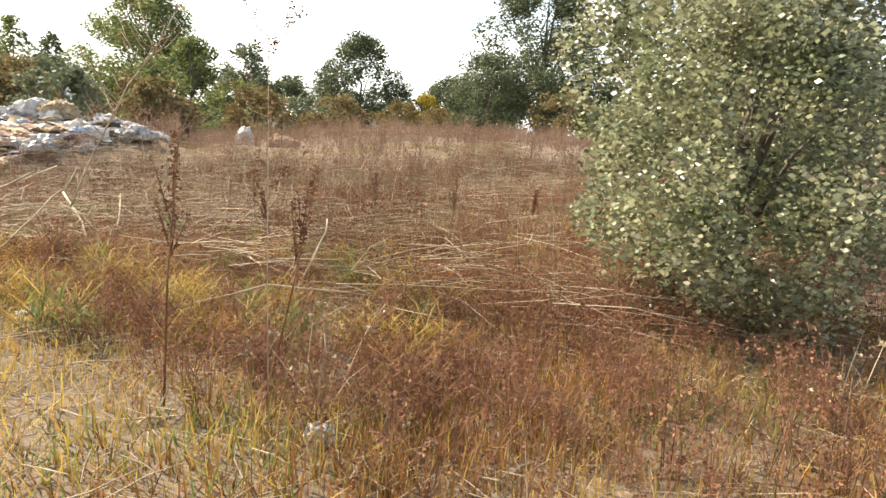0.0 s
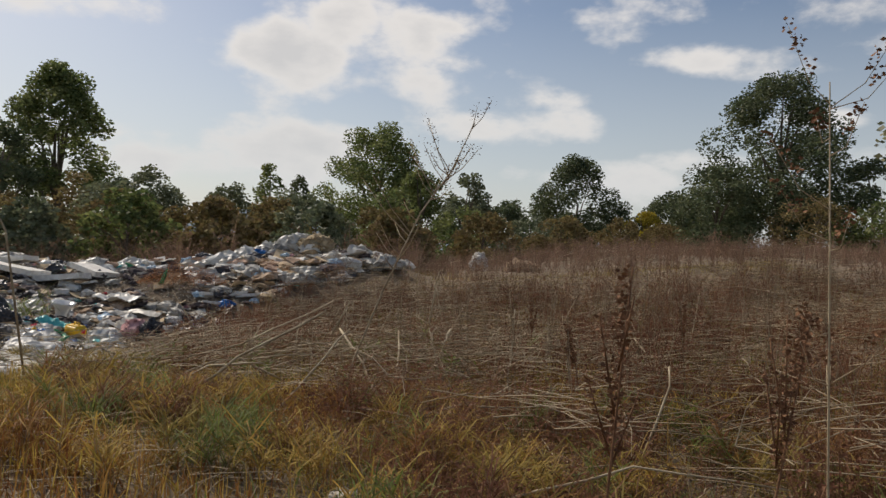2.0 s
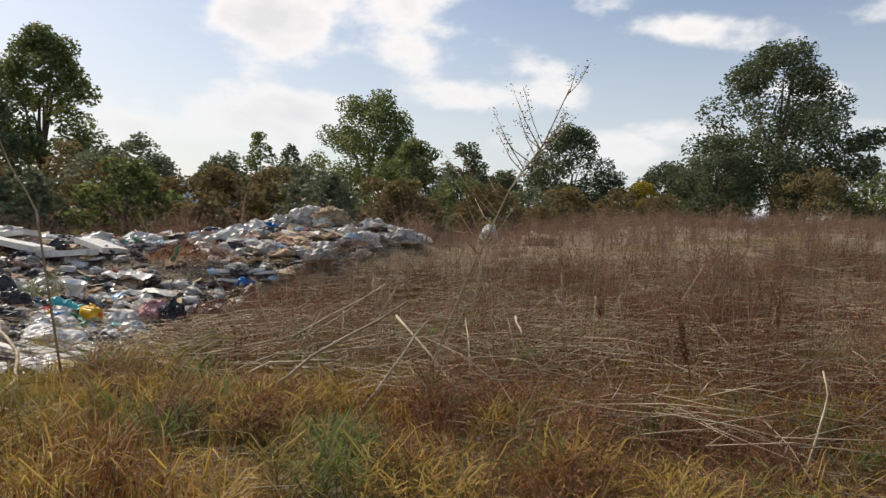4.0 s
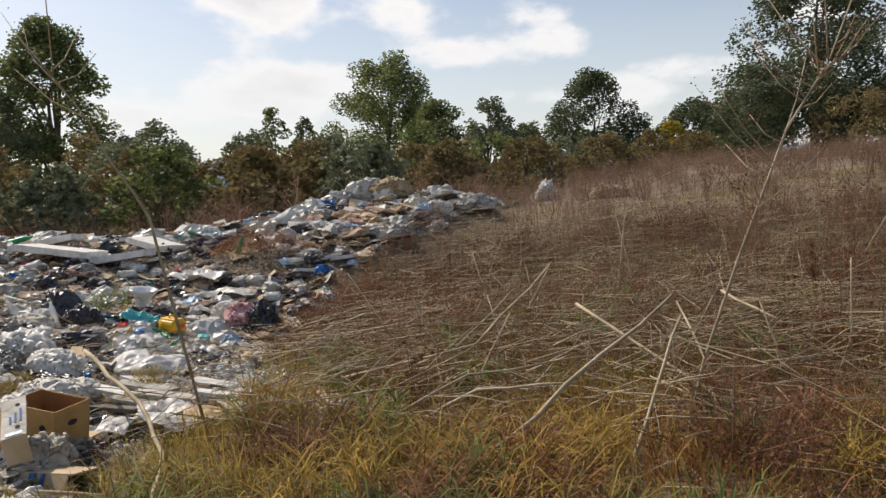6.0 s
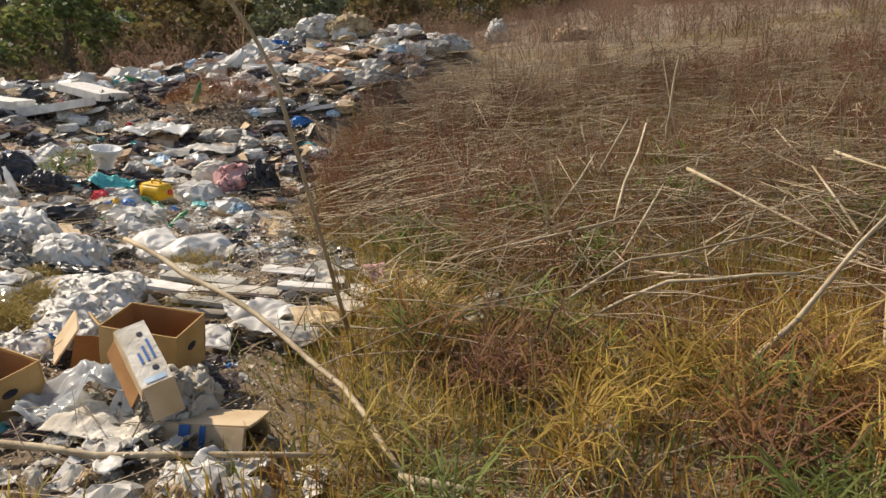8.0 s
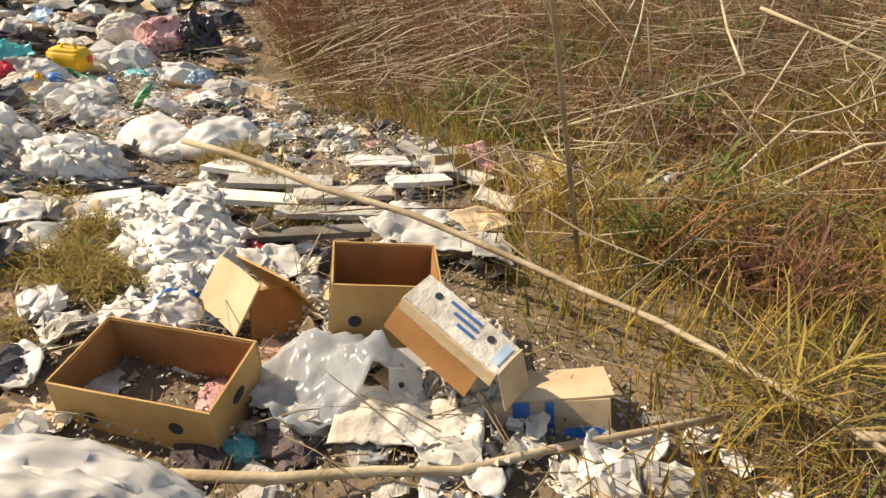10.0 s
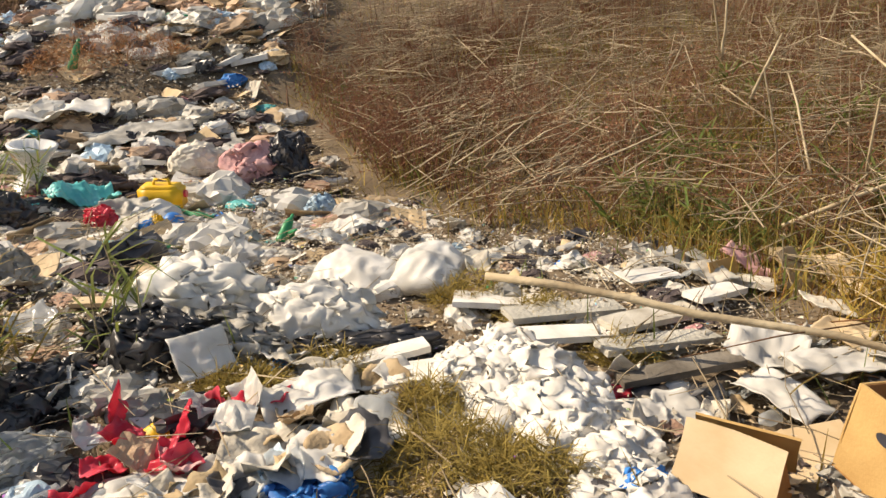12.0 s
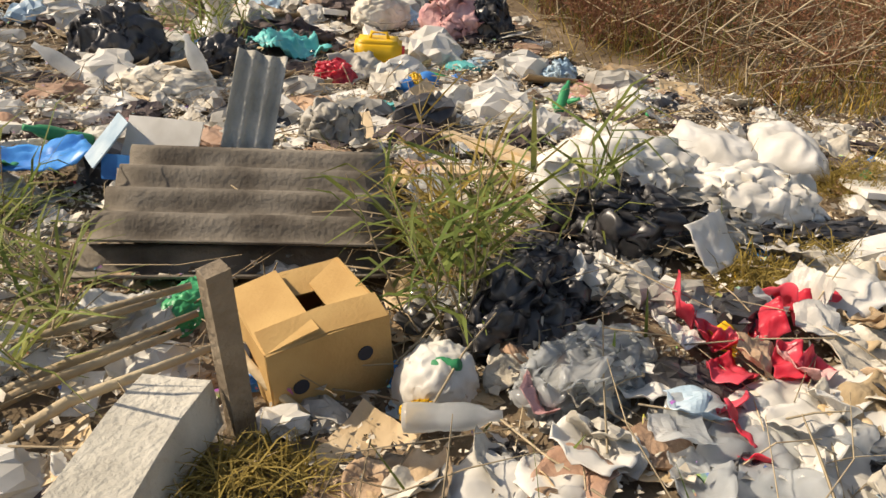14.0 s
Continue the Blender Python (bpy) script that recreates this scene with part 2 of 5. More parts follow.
def in_dump(x, y, soft=0.3):
    """1 inside the tip, 0 outside, soft in between."""
    x, y = np.asarray(x, dtype=float), np.asarray(y, dtype=float)
    wob = 0.35 * np.sin(y * 1.7 + 1) + 0.2 * np.sin(y * 4.1)
    right = np.interp(y, [14.6, 16, 18, 20, 22, 24.5, 27, 29, 32], [-3.2, -2.4, -2.2, -2.9, -3.5, -3.2, -2.0, -1.0, -1.2])
    front = np.interp(x, [-16, -9, -7, -5.5, -4, -2], [18.6, 18.2, 16.9, 16.2, 15.3, 14.8])
    a = smooth01(0.05 - soft, soft, right + wob * 0.5 - x)
    b = smooth01(-0.1, 0.4, y - front - 0.15 * np.sin(x * 3))
    c = smooth01(-0.6, 0.6, np.interp(x, [-16, -12, -9, -6, -4, -1], [29.5, 28.6, 27.2, 28.6, 31, 31.6]) - y)
    d = smooth01(-17, -14, x)
    return a * b * c * d


def fall(x, y):
    """The lie of the land: it drops from the trodden path across the tip to the field."""
    x, y = np.asarray(x, dtype=float), np.asarray(y, dtype=float)
    d = 0.022 - 0.138 * (x + 5.5) - 0.094 * (y - 17.5)
    d = np.where(d < -0.5, -0.5 - 0.22 * (1 - np.exp((np.minimum(d, -0.5) + 0.5) / 0.22)), d)
    d = np.where(d > 0.3, 0.3 + 0.2 * (1 - np.exp(-(np.maximum(d, 0.3) - 0.3) / 0.2)), d)
    return d * (1 - smooth01(22.5, 28.5, y))


def lie(x, y, z, rx=0, ry=0, rz=0):
    """A pose for what lies on the sloping ground of the tip."""
    if x < -1.6 and 14.5 < y < 23:
        up = Vector((0.138, 0.094, 1)).normalized()
        tilt = Vector((0, 0, 1)).rotation_difference(up).to_matrix().to_4x4()
    else:
        tilt = Matrix()
    return Matrix.Translation((x, y, z)) @ tilt @ pose(0, 0, 0, rx, ry, rz)


def lay(x, y, z, rx=0, ry=0, rz=0):
    """The same, with the height counted from the slope."""
    return lie(x, y, z + float(fall(x, y)), rx, ry, rz)


def ground_z(x, y):
    x, y = np.asarray(x, dtype=float), np.asarray(y, dtype=float)
    z = 0.36 * smooth01(-4.6, 0.6, x) - 0.04 + fall(x, y)
    z = z + 0.04 * np.sin(x * 0.9 + 0.3 * y) * np.sin(y * 0.7 + 1.3) + 0.02 * np.sin(2.3 * x + 1.1 * y)
    z = z + 0.40 * smooth01(18, 42, y) * smooth01(-2, 4, x) + 0.50 * smooth01(2, 9, x) * smooth01(14, 20, y)
    d = in_dump(x, y, 1.3)
    z = z + d * (0.62 * smooth01(21, 26, y) + 0.4 * np.exp(-(((x + 3.9) / 2.2) ** 2 + ((y - 29.8) / 1.8) ** 2)) + 0.05)
    z = z + d * 0.06 * np.sin(x * 3.1 + 1) * np.sin(y * 2.7)
    return z


def gz(x, y):
    return float(ground_z(x, y))


def basis_frames(D):
    """Two unit vectors across each direction."""
    D = D / np.linalg.norm(D, axis=1, keepdims=True)
    ref = np.where(np.abs(D[:, 2:3]) > 0.9, np.array([[1.0, 0, 0]]), np.array([[0, 0, 1.0]]))
    U = np.cross(D, ref); U /= np.linalg.norm(U, axis=1, keepdims=True)
    return U, np.cross(D, U)


def strips(base, tip, width, bend, r=rng):
    """Tapering two-piece blades from base to tip: quads plus a point."""
    n = len(base)
    a = r.uniform(0, 2 * np.pi, n)
    S = np.stack([np.cos(a), np.sin(a), np.zeros(n)], 1) * width[:, None] * 0.5
    mid = base * 0.45 + tip * 0.55
    mid[:, 2] += bend
    V = np.stack([base - S, base + S, mid + S * 0.8, mid - S * 0.8, tip + S * 0.15, tip - S * 0.15], 1)
    i = np.arange(n)[:, None] * 6
    F = np.concatenate([i + np.array([[0, 1, 2, 3]]), i + np.array([[3, 2, 4, 5]])], 0)
    return V.reshape(-1, 3), F


def rods(A, B, ra, rb, sides=3):
    """Straight tapering rods from A to B."""
    n = len(A)
    U, W = basis_frames(B - A)
    ring = []
    for P, R in ((A, ra), (B, rb)):
        for k in range(sides):
            t = 2 * np.pi * k / sides
            ring.append(P + (U * np.cos(t) + W * np.sin(t)) * np.asarray(R).reshape(-1, 1))
    V = np.stack(ring, 1)
    i = np.arange(n)[:, None] * (2 * sides)
    F = np.concatenate([i + np.array([[k, (k + 1) % sides, sides + (k + 1) % sides, sides + k]]) for k in range(sides)], 0)
    return V.reshape(-1, 3), F


def tube(pts, radii, sides=6):
    """One bent tube through points, closed at both ends by a narrow ring."""
    P = np.asarray(pts, dtype=float)
    D = np.gradient(P, axis=0)
    D /= np.linalg.norm(D, axis=1, keepdims=True)
    ref = np.array([0.31, 0.2, 0.93]) if abs(D[0] @ np.array([0.31, 0.2, 0.93])) < 0.9 else np.array([1.0, 0, 0])
    V, F = [], []
    for p, d, r in zip(P, D, radii):
        u = np.cross(d, ref); u /= np.linalg.norm(u); w = np.cross(d, u)
        for k in range(sides):
            t = 2 * np.pi * k / sides
            V.append(p + (u * np.cos(t) + w * np.sin(t)) * r)
    for j in range(len(P) - 1):
        for k in range(sides):
            a, b = j * sides + k, j * sides + (k + 1) % sides
            F.append((a, b, b + sides, a + sides))
    n = len(V)
    V.extend([P[0], P[-1]])
    for k in range(sides):
        F.append((n, (k + 1) % sides, k, k))
        e = (len(P) - 1) * sides
        F.append((n + 1, e + k, e + (k + 1) % sides, e + (k + 1) % sides))
    return np.array(V), F


def tube_bm(pts, radii, sides=6, bm=None):
    V, F = tube(pts, radii, sides)
    bm = bm or bmesh.new()
    vs = [bm.verts.new(v) for v in V]
    for f in F:
        g = []
        for i in f:
            if vs[i] not in g:
                g.append(vs[i])
        if len(g) > 2:
            bm.faces.new(g).smooth = True
    return bm


def merge(pieces):
    V, F, o = [], [], 0
    for v, f in pieces:
        V.append(v); F.append(np.asarray(f) + o); o += len(v)
    return np.concatenate(V), np.concatenate(F)


def leaf_quads(C, size, r, up=0.3):
    """One folded rhombic leaf at each centre, turned at random."""
    n = len(C)
    D = r.normal(size=(n, 3)); D[:, 2] = D[:, 2] * 0.7 + up * 0
    U, W = basis_frames(D)
    s = (size * r.uniform(0.6, 1.4, n))[:, None]
    V = np.stack([C - U * s * 0.5, C + W * s * 0.36, C + U * s * 0.6, C - W * s * 0.36], 1)
    return V.reshape(-1, 3), np.arange(n * 4).reshape(n, 4)


# ==== ground and distance ====


def build_ground():
    far = [80, 120, 200, 400, 900, 2500]
    xs = np.concatenate([-np.array(far[::-1]), np.arange(-60, -18, 3.0), np.arange(-18, 14, 0.25), np.arange(14, 61, 3.0), far])
    ys = np.concatenate([-np.array(far[::-1]), np.arange(-60, 6, 3.0), np.arange(6, 34, 0.25), np.arange(34, 100, 3.0), [120, 200, 400, 900, 2500]])
    X, Y = np.meshgrid(xs, ys)
    Z = ground_z(X, Y)
    V = np.stack([X, Y, Z], -1).reshape(-1, 3)
    w = len(xs)
    i = (np.arange(len(ys) - 1)[:, None] * w + np.arange(w - 1)[None]).reshape(-1, 1)
    F = i + np.array([[0, 1, w + 1, w]])
    ob = new("ground", mesh_data("ground", V, F, M_SOIL, True))
    tagged(ob, "dry brown soil under weeds and litter", "ground", kind="structure")
    # far low hills, with the distance haze put into their colour
    n = 160
    a = np.linspace(-1.9, 1.9, n)
    R = 2300
    h = 40 + 34 * np.sin(a * 5 + 1) * np.sin(a * 2.3) + 14 * np.sin(a * 13) + 45 * np.exp(-((a + 0.36) / 0.16) ** 2)
    h = np.maximum(h, 14)
    bot = np.stack([R * np.sin(a), R * np.cos(a), np.full(n, -20.0)], 1)
    top = np.stack([R * 1.05 * np.sin(a), R * 1.05 * np.cos(a), h], 1)
    back = np.stack([R * 1.2 * np.sin(a), R * 1.2 * np.cos(a), np.full(n, -20.0)], 1)
    V = np.concatenate([bot, top, back])
    j = np.arange(n - 1)[:, None]
    F = np.concatenate([j + np.array([[0, 1, n + 1, n]]), j + n + np.array([[0, 1, n + 1, n]])])
    tagged(new("backdrop", mesh_data("backdrop", V, F, M_HILL_HAZED, True)), "low hills on the horizon, haze painted in as blue-grey", "hills", kind="structure")


build_ground()
# ==== trees and shrubs ====


def crown_mesh(seed, height, radius, base, leaf, count, lobes, material, lean=0.0, tall=1.0):
    r = np.random.default_rng(seed)
    # lobes: uneven clumps filling an egg
    n = lobes
    a = r.uniform(0, 2 * np.pi, n)
    v = r.uniform(0.04, 0.97, n)
    env = np.sin(np.pi * np.clip(v, 0.02, 0.99) ** 0.75) ** 0.6
    rr = radius * env * np.sqrt(r.uniform(0.15, 1, n)) * 0.86
    C = np.stack([rr * np.cos(a), rr * np.sin(a), base + (height - base) * v], 1)
    R = (radius * 0.7 + height * 0.1) * r.uniform(0.17, 0.34, n) * (1.1 - 0.3 * v)
    per = (R ** 2 / (R ** 2).sum() * count).astype(int) + 3
    pts = []
    for c, q, k in zip(C, R, per):
        d = r.normal(size=(k, 3)); d /= np.linalg.norm(d, axis=1, keepdims=True)
        pts.append(c + d * q * (r.uniform(0.15, 1, (k, 1)) ** 0.45) * np.array([1, 1, 0.9 * tall]))
    P = np.concatenate(pts)
    P[:, 0] += lean * P[:, 2]
    P = P[P[:, 2] > 0.05]
    V, F = leaf_quads(P, leaf, r)
    return mesh_data("crown", V, F, material), C


def trunk_bm(seed, C, height, radius):
    r = np.random.default_rng(seed + 99)
    top = height * 0.78
    zs = np.linspace(-0.2, top, 7)
    w = height * 0.012
    pts = [(r.normal() * w * i * 0.5, r.normal() * w * i * 0.5, z) for i, z in enumerate(zs)]
    bm = tube_bm(pts, np.linspace(height * 0.022 + 0.03, 0.03, 7), 7)
    for c in C[:: max(1, len(C) // 9)]:
        k = min(5, max(1, int(c[2] / top * 5 * 0.6)))
        p0 = np.array(pts[k])
        mid = (p0 + c) / 2 + np.array([0, 0, 0.08 * height])
        tube_bm([p0, mid, c], [height * 0.009 + 0.01, height * 0.006, 0.012], 5, bm)
    return bm


def make_tree(name, label, category, x, y, height, radius, base, leaf, count, lobes, material, seed, tall=1.0):
    t = thing(name, label, category, pose(x, y, gz(x, y)))
    me, C = crown_mesh(seed, height, radius, base, leaf, count, lobes, material, tall=tall)
    part("trunk", trunk_bm(seed, C, height, radius), M_BARK, t)
    part("crown", me, material, t)
    return t


TREES = [  # x, y, height, radius, crown base, leaf, count, lobes, kind
    (-32.0, 57.0, 12.4, 3.9, 1.5, 0.34, 7000, 42, "green"),
    (-31.5, 51.0, 7.8, 2.6, 0.5, 0.30, 3000, 22, "dark"),
    (-35.5, 52.0, 9.0, 3.0, 0.5, 0.30, 3500, 22, "dark"),
    (-24.8, 55.7, 5.7, 3.0, 0.3, 0.28, 3600, 26, "grey"),
    (-27.2, 82.4, 9.0, 2.3, 0.2, 0.32, 2600, 18, "green"),
    (-24.0, 83.5, 8.0, 1.9, 0.2, 0.32, 1800, 14, "dark"),
    (-14.5, 77.0, 11.6, 6.2, 0.4, 0.36, 9000, 46, "green"),
    (-8.6, 70.0, 7.4, 2.8, 0.5, 0.32, 3400, 24, "green"),
    (-4.5, 67.5, 6.6, 2.7, 0.5, 0.32, 3200, 22, "grey"),
    (-2.0, 80.7, 5.2, 3.2, 0.3, 0.32, 2600, 20, "dark"),
    (5.0, 90.6, 10.4, 5.8, 0.8, 0.36, 7500, 36, "dark"),
    (11.5, 84.0, 5.0, 2.1, 0.3, 0.32, 1500, 12, "yellow"),
    (15.2, 88.0, 6.6, 4.2, 0.3, 0.34, 4200, 26, "dark"),
    (20.2, 88.9, 7.2, 4.6, 0.3, 0.34, 4200, 26, "dark"),
    (20.1, 69.8, 14.4, 6.0, 1.0, 0.34, 11000, 52, "dark"),
    (14.6, 66.0, 6.6, 3.6, 0.3, 0.30, 3400, 24, "dark"),
    (25.8, 66.0, 7.4, 4.2, 0.3, 0.30, 3600, 24, "dark"),
    (24.0, 55.0, 4.6, 3.0, 0.2, 0.26, 2600, 20, "green"),
    (31.0, 58.0, 6.0, 3.6, 0.2, 0.28, 2600, 20, "green"),
    (37.0, 52.0, 6.5, 4.0, 0.2, 0.30, 2200, 20, "dark"),
    (43.0, 45.0, 6.0, 4.0, 0.2, 0.30, 2200, 20, "green"),
    (48.0, 37.0, 6.5, 4.2, 0.2, 0.30, 2200, 20, "dark"),
    (51.0, 29.0, 6.0, 4.0, 0.2, 0.30, 2000, 20, "green"),
    (52.0, 20.0, 6.0, 4.0, 0.2, 0.30, 2000, 20, "dark"),
]
KIND = {
    "green": (M_LEAF, "tree", "tall green broadleaf tree at the field's far edge", "tree"),
    "dark": (M_LEAF_DARK, "tree", "dark green bushy tree at the field's far edge", "tree"),
    "grey": (M_LEAF_GREY, "tree", "grey-green willow-like tree behind the tip", "tree"),
    "yellow": (M_LEAF_YEL, "tree", "small tree with bright yellow autumn leaves", "tree"),
    "rust": (M_LEAF_RED, "shrub", "rusty brown half-dry shrub behind the tip", "shrub"),
    "ggreen": (M_LEAF, "shrub", "low green shrub behind the tip", "shrub"),
    "ggrey": (M_LEAF_GREY, "shrub", "low grey-green shrub behind the tip", "shrub"),
}
for i, (x, y, h, rad, b, lf, cnt, lo, k) in enumerate(TREES):
    m_, nm, lb, ct = KIND[k]
    big = cnt > 4000
    x, h, rad = x + 0.036 * (y - 12), h * (1.09 if x < 0 else 1.0), rad * 1.05
    make_tree(nm, lb, ct, x, y, h, rad, b, lf * (0.60 if big else 0.68), int(cnt * (3.3 if big else 2.2)), lo + 34, m_, 100 + i)
SHRUBS = [
    (-17.0, 33.6, 2.6, 2.0, "rust"), (-14.2, 31.6, 2.2, 1.6, "ggrey"), (-20.2, 36.6, 3.2, 2.2, "rust"), (-24.0, 38.5, 3.3, 2.4, "ggreen"), (-12.0, 33.5, 2.6, 2.0, "ggreen"), (-9.0, 34.0, 2.4, 1.9, "ggreen"), (-6.3, 36.0, 2.5, 2.0, "ggrey"), (-3.6, 38.0, 2.2, 1.9, "rust"), (-19.0, 43.2, 3.7, 2.6, "ggrey"), (-16.6, 40.5, 3.2, 2.2, "ggreen"), (-15.9, 49.3, 4.0, 2.4, "ggrey"),
    (-13.5, 42.0, 3.0, 2.3, "rust"), (-11.4, 48.8, 3.8, 2.6, "ggrey"), (-10.2, 42.5, 3.0, 2.1, "ggreen"), (-7.3, 53.0, 4.2, 2.9, "ggreen"), (-6.0, 44.5, 2.7, 2.3, "rust"),
    (-3.4, 56.5, 3.2, 2.7, "ggreen"), (18.0, 36.0, 3.2, 2.6, "rust"), (22.0, 32.0, 3.2, 2.6, "rust"), (26.0, 29.0, 3.2, 2.6, "rust"), (29.0, 25.0, 3.0, 2.6, "rust"), (-1.2, 48.0, 2.4, 2.3, "rust"), (0.9, 63.7, 3.0, 2.8, "ggrey"), (3.0, 55.0, 2.4, 2.6, "rust"), (-28.0, 41.5, 4.6, 2.6, "ggrey"), (-23.0, 46.5, 4.2, 2.6, "ggreen"), (-31.0, 38.0, 3.4, 2.6, "rust"),
    (-8.5, 38.0, 2.2, 1.8, "rust"), (8.0, 70.0, 2.8, 2.8, "rust"), (12.0, 74.0, 2.6, 2.8, "rust"), (20.0, 61.0, 4.0, 3.6, "rust"), (24.0, 60.0, 3.8, 3.6, "ggreen"), (28.5, 58.0, 4.0, 3.6, "rust"), (33.0, 50.0, 4.0, 3.6, "ggreen"),
]
for i, (x, y, h, rad, k) in enumerate(SHRUBS):
    m_, nm, lb, ct = KIND[k]
    if i % 2 and y < 47 and k == "ggreen":
        m_, nm, lb, ct = KIND["rust"]
    x, h = x + 0.036 * (y - 12), h * (1.14 if x < 0 else 1.0)
    make_tree(nm, lb, ct, x, y, h, rad, 0.0, 0.17, 4000, 44, m_, 300 + i)

# the poplars beside the path
make_tree("poplar", "tall young poplar with silvery green leaves beside the field", "tree", 9.7, 19.7, 7.0, 2.75, 0.0, 0.085, 44000, 130, M_LEAF_POP, 501)
make_tree("poplar", "low poplar bush with silvery green leaves by the path", "tree", 7.15, 14.9, 2.9, 1.5, 0.0, 0.05, 30000, 80, M_LEAF_POP, 502)
# ==== weeds and grass ====


def scatter(n, x0, x1, y0, y1, r, keep):
    x, y = r.uniform(x0, x1, n), r.uniform(y0, y1, n)
    k = r.uniform(0, 1, n) < keep(x, y)
    return x[k], y[k]


def patchy(x, y, f=0.55, s=0.0):
    return 0.5 + 0.5 * np.sin(f * x + 1.7 * np.sin(f * 0.7 * y + s)) * np.cos(f * 0.9 * y + 1.3 * np.sin(f * 0.6 * x + s))


def on_path(x, y):
    """1 near the walked line."""
    px = np.interp(y, [8, 9, 10.4, 11.3, 12.5, 13.06, 13.9], [3.9, 3.4, 2.5, 1.3, -0.15, -1.14, -2.8])
    near = np.exp(-((x - px) / 0.5) ** 2) * (y < 14.1)
    q = np.interp(x, [-7.2, -5.3, -3.7, -2.8], [17.0, 15.6, 14.5, 13.9])
    return np.maximum(near, np.exp(-((y - q) / 0.5) ** 2) * (x < -2.4) * (x > -7.5))


def grass(name, label, n, box, hmin, hmax, width, material, keep, seed, lay=0.35):
    r = np.random.default_rng(seed)
    x, y = scatter(n, *box, r, keep)
    n = len(x)
    B = np.stack([x, y, ground_z(x, y) - 0.01], 1)
    h = r.uniform(hmin, hmax, n) * (0.55 + 0.75 * patchy(x, y, 1.3, seed))
    a = r.uniform(0, 2 * np.pi, n)
    l = np.abs(r.normal(0, lay, n)) * h
    T = B + np.stack([np.cos(a) * l, np.sin(a) * l, h / (1 + 0.3 * (l / h))], 1)
    V, F = strips(B, T, r.uniform(0.6, 1.3, n) * width, r.uniform(0, 0.12, n) * h, r)
    tagged(new(name, mesh_data(name, V, F, material)), label, "grass", kind="stuff")


out = lambda x, y: 1 - in_dump(x, y)
grass("grass", "ochre dry grass along the path", 125000, (-8, 9, 9.0, 20), 0.06, 0.24, 0.008, M_GRASS, lambda x, y: out(x, y) * (1 - 0.5 * on_path(x, y)) * (0.15 + 0.85 * patchy(x, y, 1.1, 2) ** 1.5), 11, 0.6)
grass("rusty_grass", "rust-coloured short dry plants", 110000, (-6, 9, 9.0, 19), 0.05, 0.24, 0.009, M_RUST, lambda x, y: out(x, y) * (1 - 0.6 * on_path(x, y)) * (0.04 + 0.96 * patchy(x, y, 1.3, 5) ** 1.6), 12, 0.5)
grass("green_grass", "patches of short green grass", 85000, (-9, 9, 9.5, 22), 0.05, 0.24, 0.009, M_GREEN, lambda x, y: (0.06 + 0.94 * out(x, y)) * (1 - 0.6 * on_path(x, y)) * patchy(x, y, 1.5, 9) ** 2.5, 13, 0.5)
grass("matted_grass", "flattened straw-coloured dead grass", 40000, (-4, 9, 14, 30), 0.10, 0.26, 0.007, M_HAY, lambda x, y: (0.05 + 0.95 * out(x, y)) * (0.3 + 0.7 * patchy(x, y, 0.6, 3)), 15, 1.6)
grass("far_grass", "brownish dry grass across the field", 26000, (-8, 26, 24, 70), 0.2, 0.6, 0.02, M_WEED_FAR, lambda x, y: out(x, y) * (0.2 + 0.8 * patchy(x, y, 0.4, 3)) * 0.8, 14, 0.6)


grass("olive_grass", "olive dry grass among the fallen stalks", 17000, (-3, 5, 17.5, 25), 0.14, 0.40, 0.008, M_HAY, lambda x, y: out(x, y) * patchy(x, y, 0.9, 4) ** 1.4, 16, 0.5)
grass("field_green", "green grass patches in the brown field", 11000, (-3, 6, 17.5, 25), 0.12, 0.34, 0.009, M_GREEN, lambda x, y: out(x, y) * patchy(x, y, 0.8, 7) ** 2, 17, 0.5)


def fallen(name, label, n, box, lmin, lmax, rad, material, keep, seed, turn=0.0, spread=0.5, zmax=0.3, rise=0.08):
    """Fallen dry stalks, lying one over another."""
    r = np.random.default_rng(seed)
    x, y = scatter(n, *box, r, keep)
    n = len(x)
    a = turn + r.normal(0, spread, n) + np.where(r.uniform(0, 1, n) < 0.12, 1.2, 0)
    l = r.uniform(lmin, lmax, n)
    A = np.stack([x, y, ground_z(x, y) + r.uniform(0.02, zmax, n)], 1)
    d = np.stack([np.cos(a), np.sin(a), r.normal(0, rise, n)], 1) * l[:, None]
    mid = A + d * 0.5 + np.stack([r.normal(0, 0.04, n), r.normal(0, 0.04, n), r.uniform(-0.02, 0.06, n)], 1) * l[:, None]
    B = A + d
    B[:, 2] = np.maximum(B[:, 2], ground_z(B[:, 0], B[:, 1]) + 0.01)
    rd = r.uniform(0.6, 1.4, n) * rad
    V, F = merge([rods(A, mid, rd, rd * 0.9, 3), rods(mid, B, rd * 0.9, rd * 0.5, 3)])
    tagged(new(name, mesh_data(name, V, F, material)), label, "stalks", kind="stuff")


mid_field = lambda x, y: out(x, y) * (1 - on_path(x, y)) * smooth01(-0.4, 0.8, y - np.interp(x, [-3, 0, 2, 4, 9], [16.2, 16.2, 15.6, 14.0, 13.2])) * (0.25 + 0.75 * patchy(x, y, 0.7, 6))
fallen("fallen_stalks", "pale straw stalks lying across the weeds", 7600, (-3, 9, 14.0, 27), 0.3, 1.25, 0.0042, M_STRAW, mid_field, 31, 0.1, 0.75, 0.5)
fallen("straw_tangle", "tangle of pale broken straw beside the tip", 4200, (-2.8, 5, 16.2, 25), 0.15, 0.8, 0.0042, M_STRAW, mid_field, 37, 0.2, 1.0, 0.38, 0.2)
